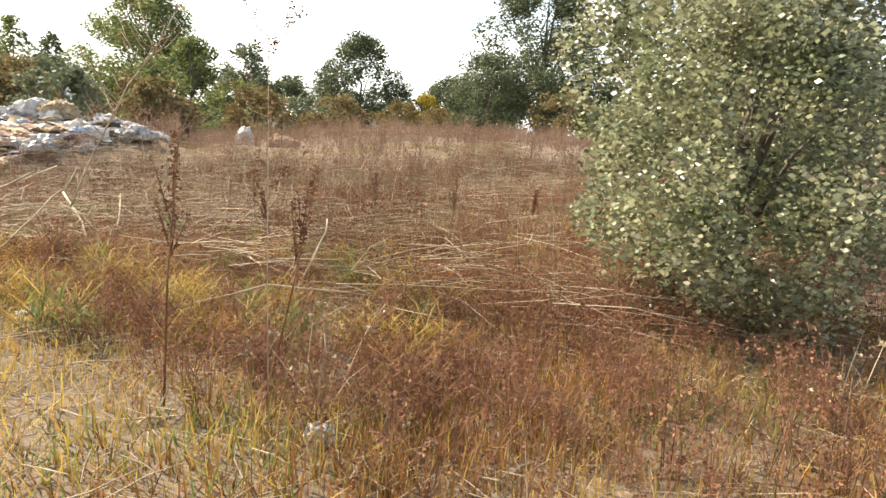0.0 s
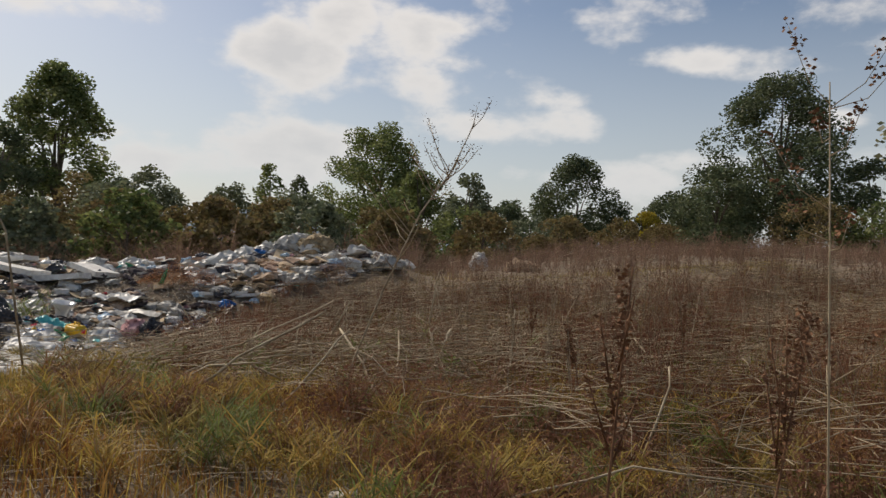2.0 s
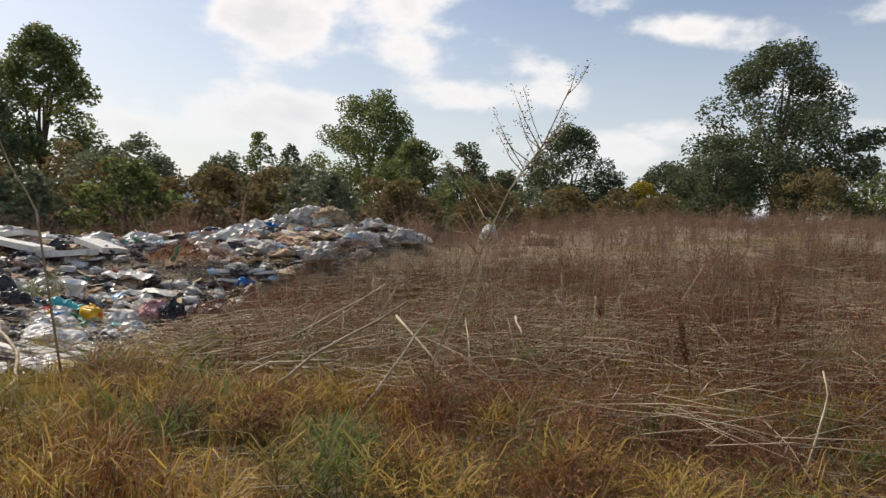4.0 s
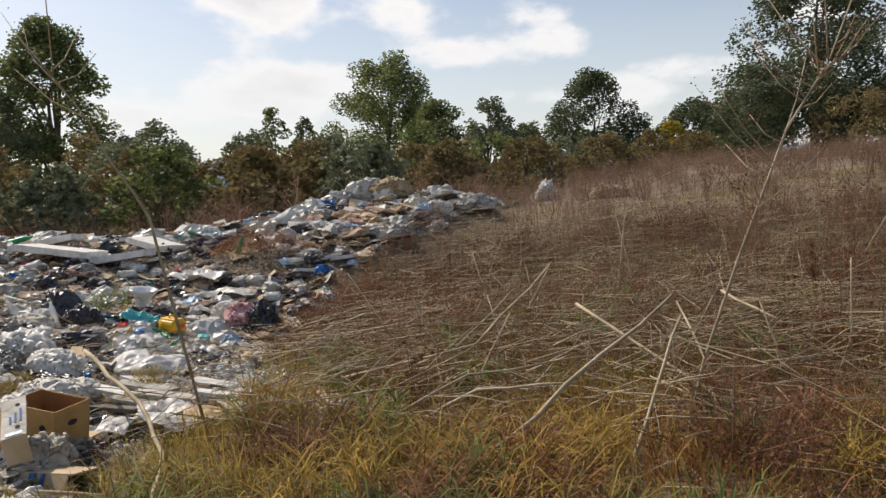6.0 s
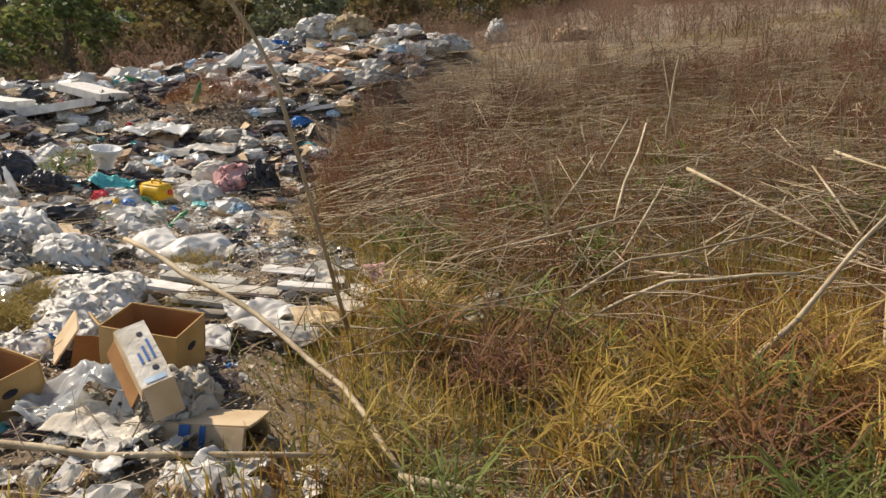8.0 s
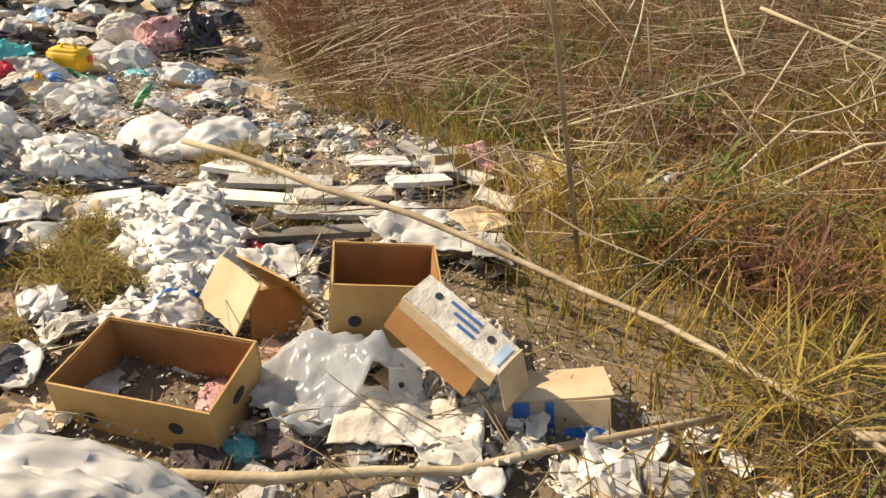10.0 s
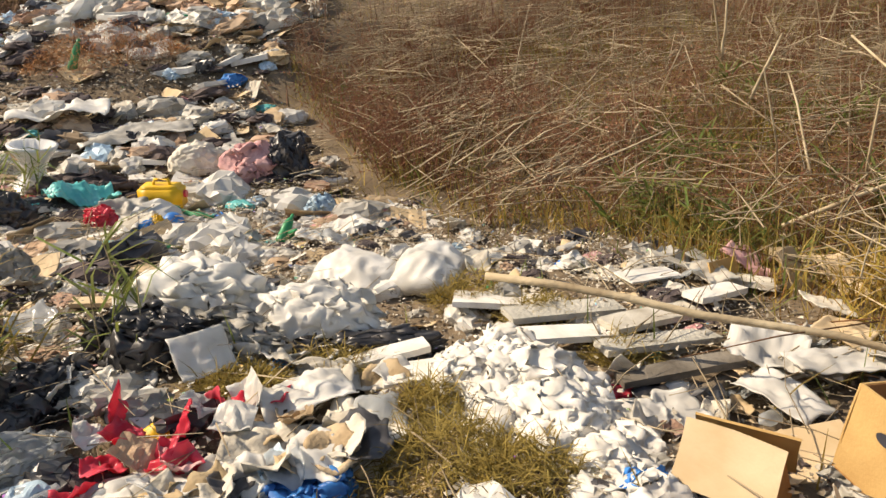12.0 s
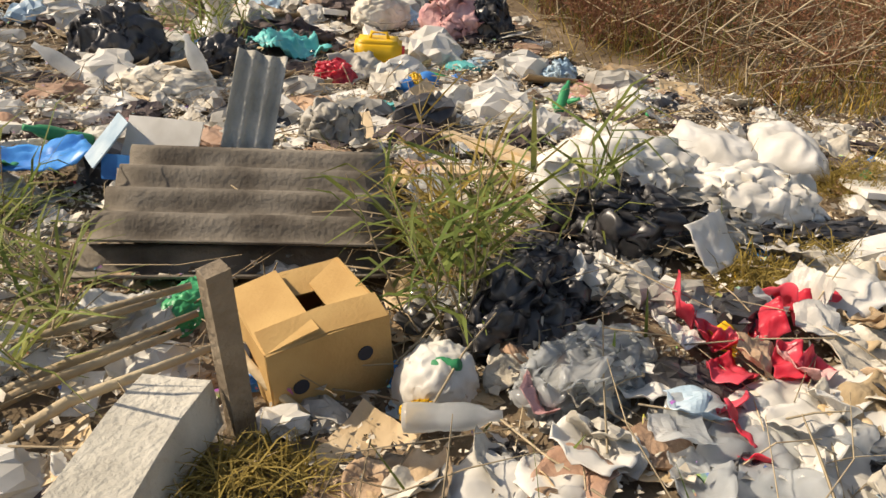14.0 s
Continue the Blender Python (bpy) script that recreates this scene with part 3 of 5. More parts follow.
grass("edge_grass", "yellowish grass at the edge of the tip", 1500, (-2.4, -0.9, 15.7, 17.4), 0.18, 0.42, 0.007, M_GRASS, lambda x, y: out(x, y) * (0.3 + 0.7 * patchy(x, y, 1.4, 9)), 19, 0.6)
fallen("far_stalks", "pale straw stalks further across the field", 500, (-2, 16, 24, 42), 0.5, 1.4, 0.006, M_STRAW, lambda x, y: out(x, y) * 0.7, 32, 0.1, 0.8, 0.5, 0.2)
fallen("brown_twigs", "tangled brown twigs among the weeds", 5200, (-3, 9, 11, 26), 0.25, 0.9, 0.0035, M_SEED, mid_field, 33, 0.3, 1.2, 0.35, 0.3)
fallen("tip_straw", "straw and twigs caught among the rubbish", 5000, (-9, -2, 15.2, 23), 0.10, 0.5, 0.003, M_STRAW, lambda x, y: 0.8 * in_dump(x, y) * patchy(x, y, 1.6, 3), 34, 0.3, 1.2, 0.12, 0.1)
fallen("path_straw", "broken straw on the trodden path", 11000, (-7, 9, 8.5, 16), 0.08, 0.5, 0.003, M_STRAW, lambda x, y: out(x, y) * 0.8, 35, 0.3, 1.2, 0.08, 0.08)
fallen("reed_bundle", "reddish brown stalks lying beside the tip", 200, (-3.2, -1.2, 19.4, 22.4), 0.7, 1.5, 0.007, M_CANE, lambda x, y: 1.0, 36, 0.45, 0.25, 0.35, 0.12)


def weed_clump(seed, h, twigs=36, bits=100):
    """A bushy dead weed: fine forked stems with crumbs of dry leaf."""
    r = np.random.default_rng(seed)
    n = 16
    a = r.uniform(0, 2 * np.pi, n)
    l = np.abs(r.normal(0, 0.42, n)) * h
    B = np.stack([r.normal(0, 0.05, n), r.normal(0, 0.05, n), np.zeros(n)], 1)
    T = np.stack([np.cos(a) * l, np.sin(a) * l, h * r.uniform(0.45, 1.0, n)], 1)
    p1 = strips(B, T, np.full(n, 0.009), r.uniform(0, 0.08, n) * h, r)
    # twigs
    m = twigs
    k = r.integers(0, n, m); t = r.uniform(0.25, 0.95, m)[:, None]
    P = B[k] * (1 - t) + T[k] * t
    b = r.uniform(0, 2 * np.pi, m); q = r.uniform(0.08, 0.24, m) * h
    E = P + np.stack([np.cos(b) * q * 1.0, np.sin(b) * q * 1.0, q * r.uniform(-0.2, 0.9, m)], 1)
    p2 = strips(P, E, np.full(m, 0.008), np.zeros(m), r)
    # dry leaf crumbs
    c = bits
    k = r.integers(0, m, c); t = r.uniform(0.2, 1.05, c)[:, None]
    C = P[k] * (1 - t) + E[k] * t + r.normal(0, 0.02, (c, 3))
    p3 = leaf_quads(C, 0.034, r)
    return merge([p1, p2, p3])


CLUMPS = [weed_clump(700 + i, 1.0) for i in range(6)]
FAR_CLUMPS = [weed_clump(720 + i, 1.0, 20, 64) for i in range(6)]


def weeds(name, label, n, box, smin, smax, material, keep, seed, thin=1.0):
    r = np.random.default_rng(seed)
    x, y = scatter(n, *box, r, keep)
    pieces = []
    z = ground_z(x, y)
    s = r.uniform(smin, smax, len(x)) * (0.7 + 0.5 * patchy(x, y, 0.7, seed))
    a = r.uniform(0, 2 * np.pi, len(x))
    for i in range(len(x)):
        V, F = (CLUMPS if thin == 1.0 else FAR_CLUMPS)[int(r.integers(0, 6))]
        c, d = math.cos(a[i]) * s[i], math.sin(a[i]) * s[i]
        W = np.empty_like(V)
        W[:, 0] = V[:, 0] * c - V[:, 1] * d + x[i]
        W[:, 1] = V[:, 0] * d + V[:, 1] * c + y[i]
        W[:, 2] = V[:, 2] * s[i] + z[i] - 0.02
        pieces.append((W, F))
    V, F = merge(pieces)
    tagged(new(name, mesh_data(name, V, F, material)), label, "weeds", kind="stuff")


field = lambda x, y: out(x, y) * (1 - on_path(x, y)) * smooth01(-0.4, 0.8, y - np.interp(x, [-3, -0.5, 1.0, 2.5, 4, 6], [18.8, 17.2, 15.0, 12.8, 11.4, 10.8]))
weeds("weeds", "reddish brown dry weeds across the field", 5200, (-3, 12, 10.5, 26), 0.30, 0.78, M_WEED, lambda x, y: field(x, y) * (0.15 + 0.85 * patchy(x, y, 0.8, 1)), 21)
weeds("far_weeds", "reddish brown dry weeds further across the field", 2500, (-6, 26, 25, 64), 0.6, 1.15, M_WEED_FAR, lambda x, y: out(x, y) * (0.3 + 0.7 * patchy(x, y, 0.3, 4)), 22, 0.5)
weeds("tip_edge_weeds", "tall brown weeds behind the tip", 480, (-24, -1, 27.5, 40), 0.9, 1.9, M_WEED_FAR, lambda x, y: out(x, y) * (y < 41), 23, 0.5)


def upright(name, label, n, box, hmin, hmax, rad, material, keep, seed):
    """Thin dead stems still standing."""
    r = np.random.default_rng(seed)
    x, y = scatter(n, *box, r, keep)
    n = len(x)
    A = np.stack([x, y, ground_z(x, y)], 1)
    h = r.uniform(hmin, hmax, n)
    B = A + np.stack([r.normal(0, 0.16, n) * h, r.normal(0, 0.16, n) * h, h], 1)
    V, F = rods(A, B, np.full(n, rad), np.full(n, rad * 0.5), 3)
    tagged(new(name, mesh_data(name, V, F, material)), label, "stalks", kind="stuff")


upright("standing_stalks", "thin dead stalks standing among the weeds", 700, (-2.5, 9, 15.5, 27), 0.5, 1.3, 0.004, M_STRAW, lambda x, y: field(x, y), 41)
# ==== the tip ====


def crumple_bm(seed, sx, sy, sz, rough=0.35, sub=3, freq=2.2):
    """A crumpled closed form: creased by folded noise."""
    bm = bmesh.new()
    bmesh.ops.create_icosphere(bm, subdivisions=sub, radius=1.0)
    o = Vector((seed * 3.17, seed * 1.31, seed * 0.77))
    for v in bm.verts:
        p = v.co.copy()
        q = p * freq + o
        n1, n2, n3 = noise.noise_vector(q * 0.7), noise.noise_vector(q * 1.7), noise.noise_vector(q * 4.1)
        fold = Vector((abs(n2.x), abs(n2.y), abs(n2.z))) - Vector((0.25, 0.25, 0.25))
        fine = Vector((abs(n3.x), abs(n3.y), abs(n3.z))) - Vector((0.25, 0.25, 0.25))
        p = p + rough * (n1 * 0.6 + fold * 0.95 + fine * (0.34 if sub < 5 else 0.10))
        v.co = Vector((p.x * sx, p.y * sy, max(p.z, -0.4) * sz))
    for f in bm.faces:
        f.smooth = rough < 0.3 or sub > 4
    lo = min(v.co.z for v in bm.verts)
    for v in bm.verts:
        v.co.z -= lo
    return bm


def sheet_bm(seed, w, l, wave=0.06, curl=0.0, thick=0.004, n=8):
    bm = bmesh.new()
    o = Vector((seed * 2.3, seed * 5.1, seed))
    top = []
    for j in range(n + 1):
        row = []
        for i in range(n + 1):
            x, y = (i / n - 0.5) * w, (j / n - 0.5) * l
            z = wave * (0.7 * noise.noise(Vector((x * 3.5, y * 3.5, 0)) + o) + 0.4 * abs(noise.noise(Vector((x * 9, y * 9, 2)) + o)) + 0.22 * abs(noise.noise(Vector((x * 21, y * 21, 5)) + o)))
            z += curl * ((x / w) ** 2 * 4)
            jx = 0.03 * w * noise.noise(Vector((0, y * 9, 4)) + o)
            jy = 0.03 * l * noise.noise(Vector((x * 9, 0, 7)) + o)
            row.append(bm.verts.new((x + jx, y + jy, z)))
        top.append(row)
    faces = []
    for j in range(n):
        for i in range(n):
            faces.append(bm.faces.new((top[j][i], top[j][i + 1], top[j + 1][i + 1], top[j + 1][i])))
            faces[-1].smooth = n > 12
    g = bmesh.ops.extrude_face_region(bm, geom=faces)
    for e in g["geom"]:
        if isinstance(e, bmesh.types.BMVert):
            e.co.z += thick
    lo = min(v.co.z for v in bm.verts)
    for v in bm.verts:
        v.co.z -= lo
    return bm


def bottle_bm(r=0.04, h=0.26, dent=0.0, seed=0):
    bm = bmesh.new()
    prof = [(0.0, 0), (r * 0.9, 0.0), (r, 0.015), (r, h * 0.3), (r * 0.93, h * 0.36), (r, h * 0.42), (r, h * 0.62), (r * 0.75, h * 0.78), (r * 0.36, h * 0.88), (r * 0.36, h), (0, h)]
    s = 10
    rings = []
    for q, z in prof:
        rings.append([bm.verts.new((q * math.cos(2 * math.pi * k / s), q * math.sin(2 * math.pi * k / s) * (1 - dent * math.sin(z / h * 3)), z)) for k in range(s)])
    for a, b in zip(rings, rings[1:]):
        for k in range(s):
            bm.faces.new((a[k], a[(k + 1) % s], b[(k + 1) % s], b[k])).smooth = True
    bmesh.ops.remove_doubles(bm, verts=bm.verts, dist=0.0005)
    return bm


def slab_bm(w, l, t, seed=0, chip=0.02):
    """A broken-edged board or block with worn corners."""
    bm = bmesh.new()
    bmesh.ops.create_cube(bm, size=1.0)
    for v in bm.verts:
        v.co = Vector((v.co.x * w, v.co.y * l, (v.co.z + 0.5) * t))
    bmesh.ops.subdivide_edges(bm, edges=[e for e in bm.edges if abs((e.verts[0].co - e.verts[1].co).z) < 1e-6], cuts=3, use_grid_fill=True)
    o = Vector((seed * 1.7, seed * 0.3, seed))
    for v in bm.verts:
        n = noise.noise_vector(v.co * 5 + o)
        v.co += Vector((n.x * chip, n.y * chip, n.z * chip * 0.25))
    return bm


def simple(name, label, category, bm, material, m, group=""):
    ob = part(name, bm, material)
    ob.matrix_world = m
    return tagged(ob, label, category, group)


R4 = np.random.default_rng(44)
PROTO = []


def proto(name, label, category, bm, material, weight, tilt, size=1.0):
    ob = part(name, bm, material)
    tagged(ob, label, category, "litter on the tip")
    PROTO.append([ob, weight, tilt, size, False])


for i in range(5):
    proto("plastic_bag", "crumpled white plastic bag lying on the tip", "bag", crumple_bm(10 + i, 0.17, 0.13, 0.10, 0.55), M_WHITE, 0.9, 25)
for i in range(3):
    proto("packaging", "crumpled dirty grey packaging on the tip", "packaging", crumple_bm(20 + i, 0.17, 0.12, 0.09, 0.6), M_GREYISH, 1.5, 25)
for i in range(3):
    proto("rubbish_bag", "crumpled black rubbish bag on the tip", "bag", crumple_bm(30 + i, 0.15, 0.12, 0.10, 0.6), M_BLACK, 0.7, 25)
for i in range(4):
    proto("paper_sheet", "creased pale paper lying on the tip", "paper", sheet_bm(40 + i, 0.26, 0.2, 0.10), M_PAPER, 1.6, 35)
for i in range(3):
    proto("cardboard_sheet", "flattened pale cardboard on the tip", "cardboard", sheet_bm(50 + i, 0.34, 0.26, 0.04, 0.04, 0.006), M_CARD_PALE, 1.9, 30)
for i in range(3):
    proto("foam_board", "broken white foam board on the tip", "foam board", slab_bm(0.30, 0.2, 0.04, i), M_FOAM, 1.9, 30)
for i in range(2):
    proto("rag", "dark crumpled rag on the tip", "rag", crumple_bm(60 + i, 0.17, 0.12, 0.06, 0.6), M_CLOTH, 2.6, 20)
for i in range(2):
    proto("cloth", "tan crumpled cloth on the tip", "cloth", crumple_bm(64 + i, 0.16, 0.12, 0.06, 0.6), M_TAN, 2.6, 20)
proto("bottle", "empty clear plastic bottle on the tip", "bottle", bottle_bm(dent=0.3), M_CLEAR, 1.2, 90)
proto("bottle", "empty green plastic bottle on the tip", "bottle", bottle_bm(0.045, 0.3, 0.3), M_GREENP, 0.6, 90)
proto("plastic_bag", "crumpled pale blue plastic bag on the tip", "bag", crumple_bm(70, 0.12, 0.10, 0.07, 0.6), M_LBLUE, 0.9, 25)
proto("plastic_bag", "crumpled blue plastic bag on the tip", "bag", crumple_bm(71, 0.11, 0.08, 0.06, 0.6), M_BLUE, 0.8, 25)
proto("wrapper", "crumpled red wrapper on the tip", "wrapper", crumple_bm(72, 0.09, 0.07, 0.05, 0.6), M_RED, 0.7, 25)
proto("wrapper", "crumpled turquoise wrapper on the tip", "wrapper", crumple_bm(73, 0.11, 0.08, 0.05, 0.6), M_TURQ, 0.7, 25)
proto("cloth", "crumpled pinkish cloth on the tip", "cloth", crumple_bm(74, 0.13, 0.10, 0.05, 0.6), M_PINK, 0.7, 25)

W4 = np.array([p[1] for p in PROTO]); W4 = W4 / W4.sum()


def strew(n, box, smin, smax, keep, lift=0.0):
    done = 0
    while done < n:
        x, y = R4.uniform(box[0], box[1]), R4.uniform(box[2], box[3])
        if R4.uniform() > keep(x, y):
            continue
        p = PROTO[int(R4.choice(len(PROTO), p=W4))]
        tl = p[2]
        s = R4.uniform(smin, smax)
        m = lie(x, y, gz(x, y) + lift - 0.01, R4.normal() * tl * 0.35 + (90 if tl == 90 else 0), R4.normal() * tl * 0.35, R4.uniform(0, 360)) @ Matrix.Scale(s, 4)
        if tl == 90:
            m = Matrix.Translation((0, 0, 0.04)) @ m
        if not p[4]:
            p[4] = True
            p[0].matrix_world = m
        else:
            c = copy_thing(p[0], m)
            c.matrix_world = m
        done += 1


strew(900, (-8.5, -2, 15, 21), 0.25, 0.75, lambda x, y: float(in_dump(x, y)) ** 2)
strew(330, (-8, -3.0, 19.5, 24), 0.6, 1.4, lambda x, y: float(in_dump(x, y)))
strew(560, (-11, -1, 21, 27), 0.55, 1.6, lambda x, y: float(in_dump(x, y)))
strew(460, (-15, -0.5, 26, 32), 0.9, 2.2, lambda x, y: float(in_dump(x, y)))


def crumbs(name, label, n, box, size, material, keep, seed, lift=0.03):
    r = np.random.default_rng(seed)
    x, y = scatter(n, *box, r, keep)
    C = np.stack([x, y, ground_z(x, y) + r.uniform(0, lift, len(x))], 1)
    n = len(C)
    # torn five-sided flakes, bent along a fold
    ang = np.sort(r.uniform(0, 2 * np.pi, (n, 5)), 1)
    near = np.clip((C[:, 1:2] - 16) / 8, 0, 1) * 0.5 + 0.5
    rad = size * near * r.uniform(0.2, 0.75, (n, 5)) * r.uniform(0.4, 1.6, (n, 1))
    V = np.stack([np.cos(ang) * rad, np.sin(ang) * rad, r.normal(0, 0.22, (n, 5)) * size * near], 2) + C[:, None, :]
    i = np.arange(n)[:, None] * 5
    F = np.concatenate([i + np.array([[0, 1, 2]]), i + np.array([[0, 2, 3]]), i + np.array([[0, 3, 4]])])
    tagged(new(name, mesh_data(name, V.reshape(-1, 3), F, material)), label, "litter", kind="stuff")


dk = lambda x, y: in_dump(x, y)
crumbs("paper_scraps", "scraps of pale paper and plastic over the tip", 42000, (-14, -1, 14.5, 32), 0.04, mat("scraps_pale", (0.34, 0.29, 0.22), (0.66, 0.60, 0.50), 3, 0.8, 0, island=0.3), dk, 61, 0.08)
crumbs("fine_litter", "fine pale litter trodden into the near edge of the tip", 60000, (-9, -2, 14.8, 22), 0.024, mat("scraps_fine", (0.30, 0.25, 0.18), (0.66, 0.60, 0.50), 4, 0.8, 0, island=0.35), dk, 64, 0.05)
crumbs("dark_scraps", "scraps of dark sodden rubbish over the tip", 60000, (-14, -1, 14.5, 32), 0.038, mat("scraps_dark", (0.06, 0.042, 0.03), (0.20, 0.14, 0.09), 3, 0.8, 0, island=0.4), dk, 62, 0.05)
crumbs("coloured_scraps", "small bright scraps of packaging over the tip", 5000, (-14, -1, 14.5, 32), 0.03, mat("scraps_colour", (0.5, 0.12, 0.08), (0.10, 0.25, 0.5), 30, 0.6, 0, island=0.2, hue=0.5), dk, 63, 0.10)
# ==== things on the near part of the tip ====


def panel(parent, name, w, l, t, m, material, seed=0, chip=0.007, label=""):
    ob = part(name, slab_bm(w, l, t, seed, chip), material, parent, label)
    ob.matrix_local = m
    return ob


def disc_bm(r, t=0.003, squash=1.0):
    bm = bmesh.new()
    bmesh.ops.create_cone(bm, cap_ends=True, segments=14, radius1=r, radius2=r, depth=t)
    for v in bm.verts:
        v.co.y *= squash
    return bm


# no opening is cut: a dark disc paints the hole's shaded inside
def hole(parent, m, r=0.02, squash=1.0):
    ob = part("hole_shade_disc", disc_bm(r, 0.003, squash), M_HOLE_SHADE, parent)
    ob.matrix_local = m
    return ob


def carton(label, m, w, l, h, flaps=(), outside=M_CARD, inside=M_CARD_IN_SHADED, open_top=True, seed=0):
    """An open cardboard fruit box; x is its width, y its length."""
    t = 0.006
    c = thing("cardboard_box", label, "box", m)
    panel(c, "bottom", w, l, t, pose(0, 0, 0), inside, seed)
    for s in (-1, 1):
        panel(c, "side_panel", w, h, t, pose(0, s * l / 2 + (t if s < 0 else 0), h / 2 + t, 90, 0, 0), outside, seed + 1)
        panel(c, "side_panel", h, l - 2 * t, t, pose(s * w / 2 - (t if s > 0 else 0), 0, h / 2 + t, 90, 0, 90) @ pose(0, 0, 0, 0, 0, 90), outside, seed + 2)
        # thin inner faces, added to carry the shade-darkened card colour
        panel(c, "inner_shade_face", w - 3 * t, h - 0.01, 0.002, pose(0, s * (l / 2 - t - 0.003) + (0.002 if s < 0 else 0), h / 2 + t, 90, 0, 0), inside, seed + 3, 0.001)
        panel(c, "inner_shade_face", h - 0.01, l - 3 * t, 0.002, pose(s * (w / 2 - t - 0.004), 0, h / 2 + t, 90, 0, 90) @ pose(0, 0, 0, 0, 0, 90), inside, seed + 4, 0.001)
        hole(c, pose(w * 0.27, s * (l / 2 + 0.002), h * 0.62, 90), 0.022)
        hole(c, pose(-w * 0.27, s * (l / 2 + 0.002), h * 0.5, 90), 0.022)
        hole(c, pose(s * (w / 2 + 0.002), 0, h * 0.66, 90, 0, 90), 0.035, 0.5)
    for side, deg, depth in flaps:
        if side in "ns":
            s = 1 if side == "n" else -1
            mm = pose(0, s * l / 2, h + t, -s * deg, 0, 0) @ pose(0, s * depth / 2, 0)
            panel(c, "flap", w - 0.01, depth, t, mm, outside, seed + 7, 0.010)
        else:
            s = 1 if side == "e" else -1
            mm = pose(s * w / 2, 0, h + t, 0, s * deg, 0) @ pose(s * depth / 2, 0, 0)
            panel(c, "flap", depth, l - 0.01, t, mm, outside, seed + 8, 0.006)
    return c


# fruit box standing by the wooden post
boxB = carton("brown cardboard fruit box with half-closed flaps", pose(-6.20, 17.99, gz(-6.20, 17.99) - 0.02, -3, 3, 8), 0.34, 0.33, 0.25, (("w", -172, 0.15), ("e", 172, 0.12), ("n", 165, 0.10), ("s", -160, 0.08)), seed=1)
# open box lying tilted among the rubbish
boxA = carton("open brown cardboard fruit box tilted among rubbish", pose(-3.08, 16.36, -0.07, 0, 9, -10), 0.36, 0.27, 0.28, (), seed=20)
# open box in front
boxF = carton("open worn cardboard box with cut-out hand holes", pose(-3.80, 16.20, -0.10, 2, 3, -29), 0.52, 0.31, 0.22, (), seed=40)

# printed lid leaning on the open box
lid = thing("box_lid", "white printed cardboard lid leaning on a box", "cardboard", pose(-2.91, 15.91, 0.25, 7, 21, -55) @ Matrix.Scale(0.87, 4))
panel(lid, "board", 0.40, 0.135, 0.012, pose(0, 0, 0), M_PAPER, 60)
panel(lid, "rim", 0.40, 0.05, 0.008, pose(0, -0.070, -0.025, 80, 0, 0), M_CARD_PALE, 61)
panel(lid, "rim", 0.06, 0.135, 0.008, pose(-0.20, 0, -0.03, 0, 82, 0), M_CARD_PALE, 61)
# flap under the lid: its shade is painted in by the darker card
panel(lid, "flap", 0.36, 0.10, 0.006, pose(-0.03, -0.095, -0.09, 56, 0, 0), M_CARD_IN_SHADED, 59, 0.012)
panel(lid, "flap", 0.16, 0.13, 0.006, pose(0.24, 0.0, -0.06, 0, 62, 0), M_CARD_PALE, 58, 0.012)
for k in (-0.12, 0.11):
    hole(lid, pose(k, 0.02, 0.014, 0, 0, 0), 0.014)
for k in range(3):
    panel(lid, "print_bar", 0.13 - 0.03 * k, 0.012, 0.002, pose(0.02 * k - 0.01, 0.036 - 0.028 * k, 0.0135), M_NAVY, 62, 0.001)
panel(lid, "print_bar", 0.03, 0.09, 0.002, pose(0.17, 0.0, 0.0135), M_LBLUE, 62, 0.001)
# white perforated board
wb = thing("foam_tray", "white perforated tray lying on plastic film", "tray", pose(-3.04, 15.99, -0.02, 34, 6, -8))
panel(wb, "board", 0.17, 0.24, 0.012, pose(0, 0, 0), M_WHITE, 63)
for a in (-0.045, 0.045):
    for b in (-0.05, 0.0, 0.06):
        hole(wb, pose(a, b, 0.0135), 0.009)
# crushed carton with blue print
sb = thing("crushed_carton", "crushed pale carton with blue printed stripes", "box", pose(-2.68, 15.84, -0.20, 0, -4, -20))
panel(sb, "front", 0.42, 0.20, 0.010, pose(0, -0.09, 0.10, 62, 0, 0), M_CARD_PALE, 64, 0.012)
panel(sb, "top", 0.40, 0.16, 0.010, pose(0.02, 0.03, 0.17, -10, 0, 3), M_CARD_PALE, 65, 0.012)
panel(sb, "back", 0.40, 0.15, 0.010, pose(0, 0.12, 0.08, 100, 0, 0), M_CARD_PALE, 65, 0.012)
for k, wd in ((-0.05, 0.05), (0.035, 0.025)):
    panel(sb, "print_stripe", wd, 0.19, 0.003, pose(k, -0.100, 0.107, 62, 0, 0) @ pose(0, 0, 0.004), M_NAVY, 66, 0.002)
panel(sb, "print_stripe", 0.13, 0.06, 0.003, pose(0.13, -0.10, 0.09, 62, 0, 0) @ pose(0, 0, 0.006), M_BLUE, 67, 0.002)
# torn flaps of card
tf = thing("torn_carton", "torn open carton, pale outside and brown inside", "box", lay(-3.52, 16.62, 0.02, 0, 0, 28) @ Matrix.Scale(1.2, 4))
panel(tf, "flap", 0.16, 0.24, 0.007, pose(-0.08, 0, 0.15, 0, -58, 0), M_CARD_PALE, 68, 0.012)
panel(tf, "flap", 0.20, 0.24, 0.007, pose(0.09, 0, 0.13, 0, 52, 8), M_CARD, 69, 0.012)
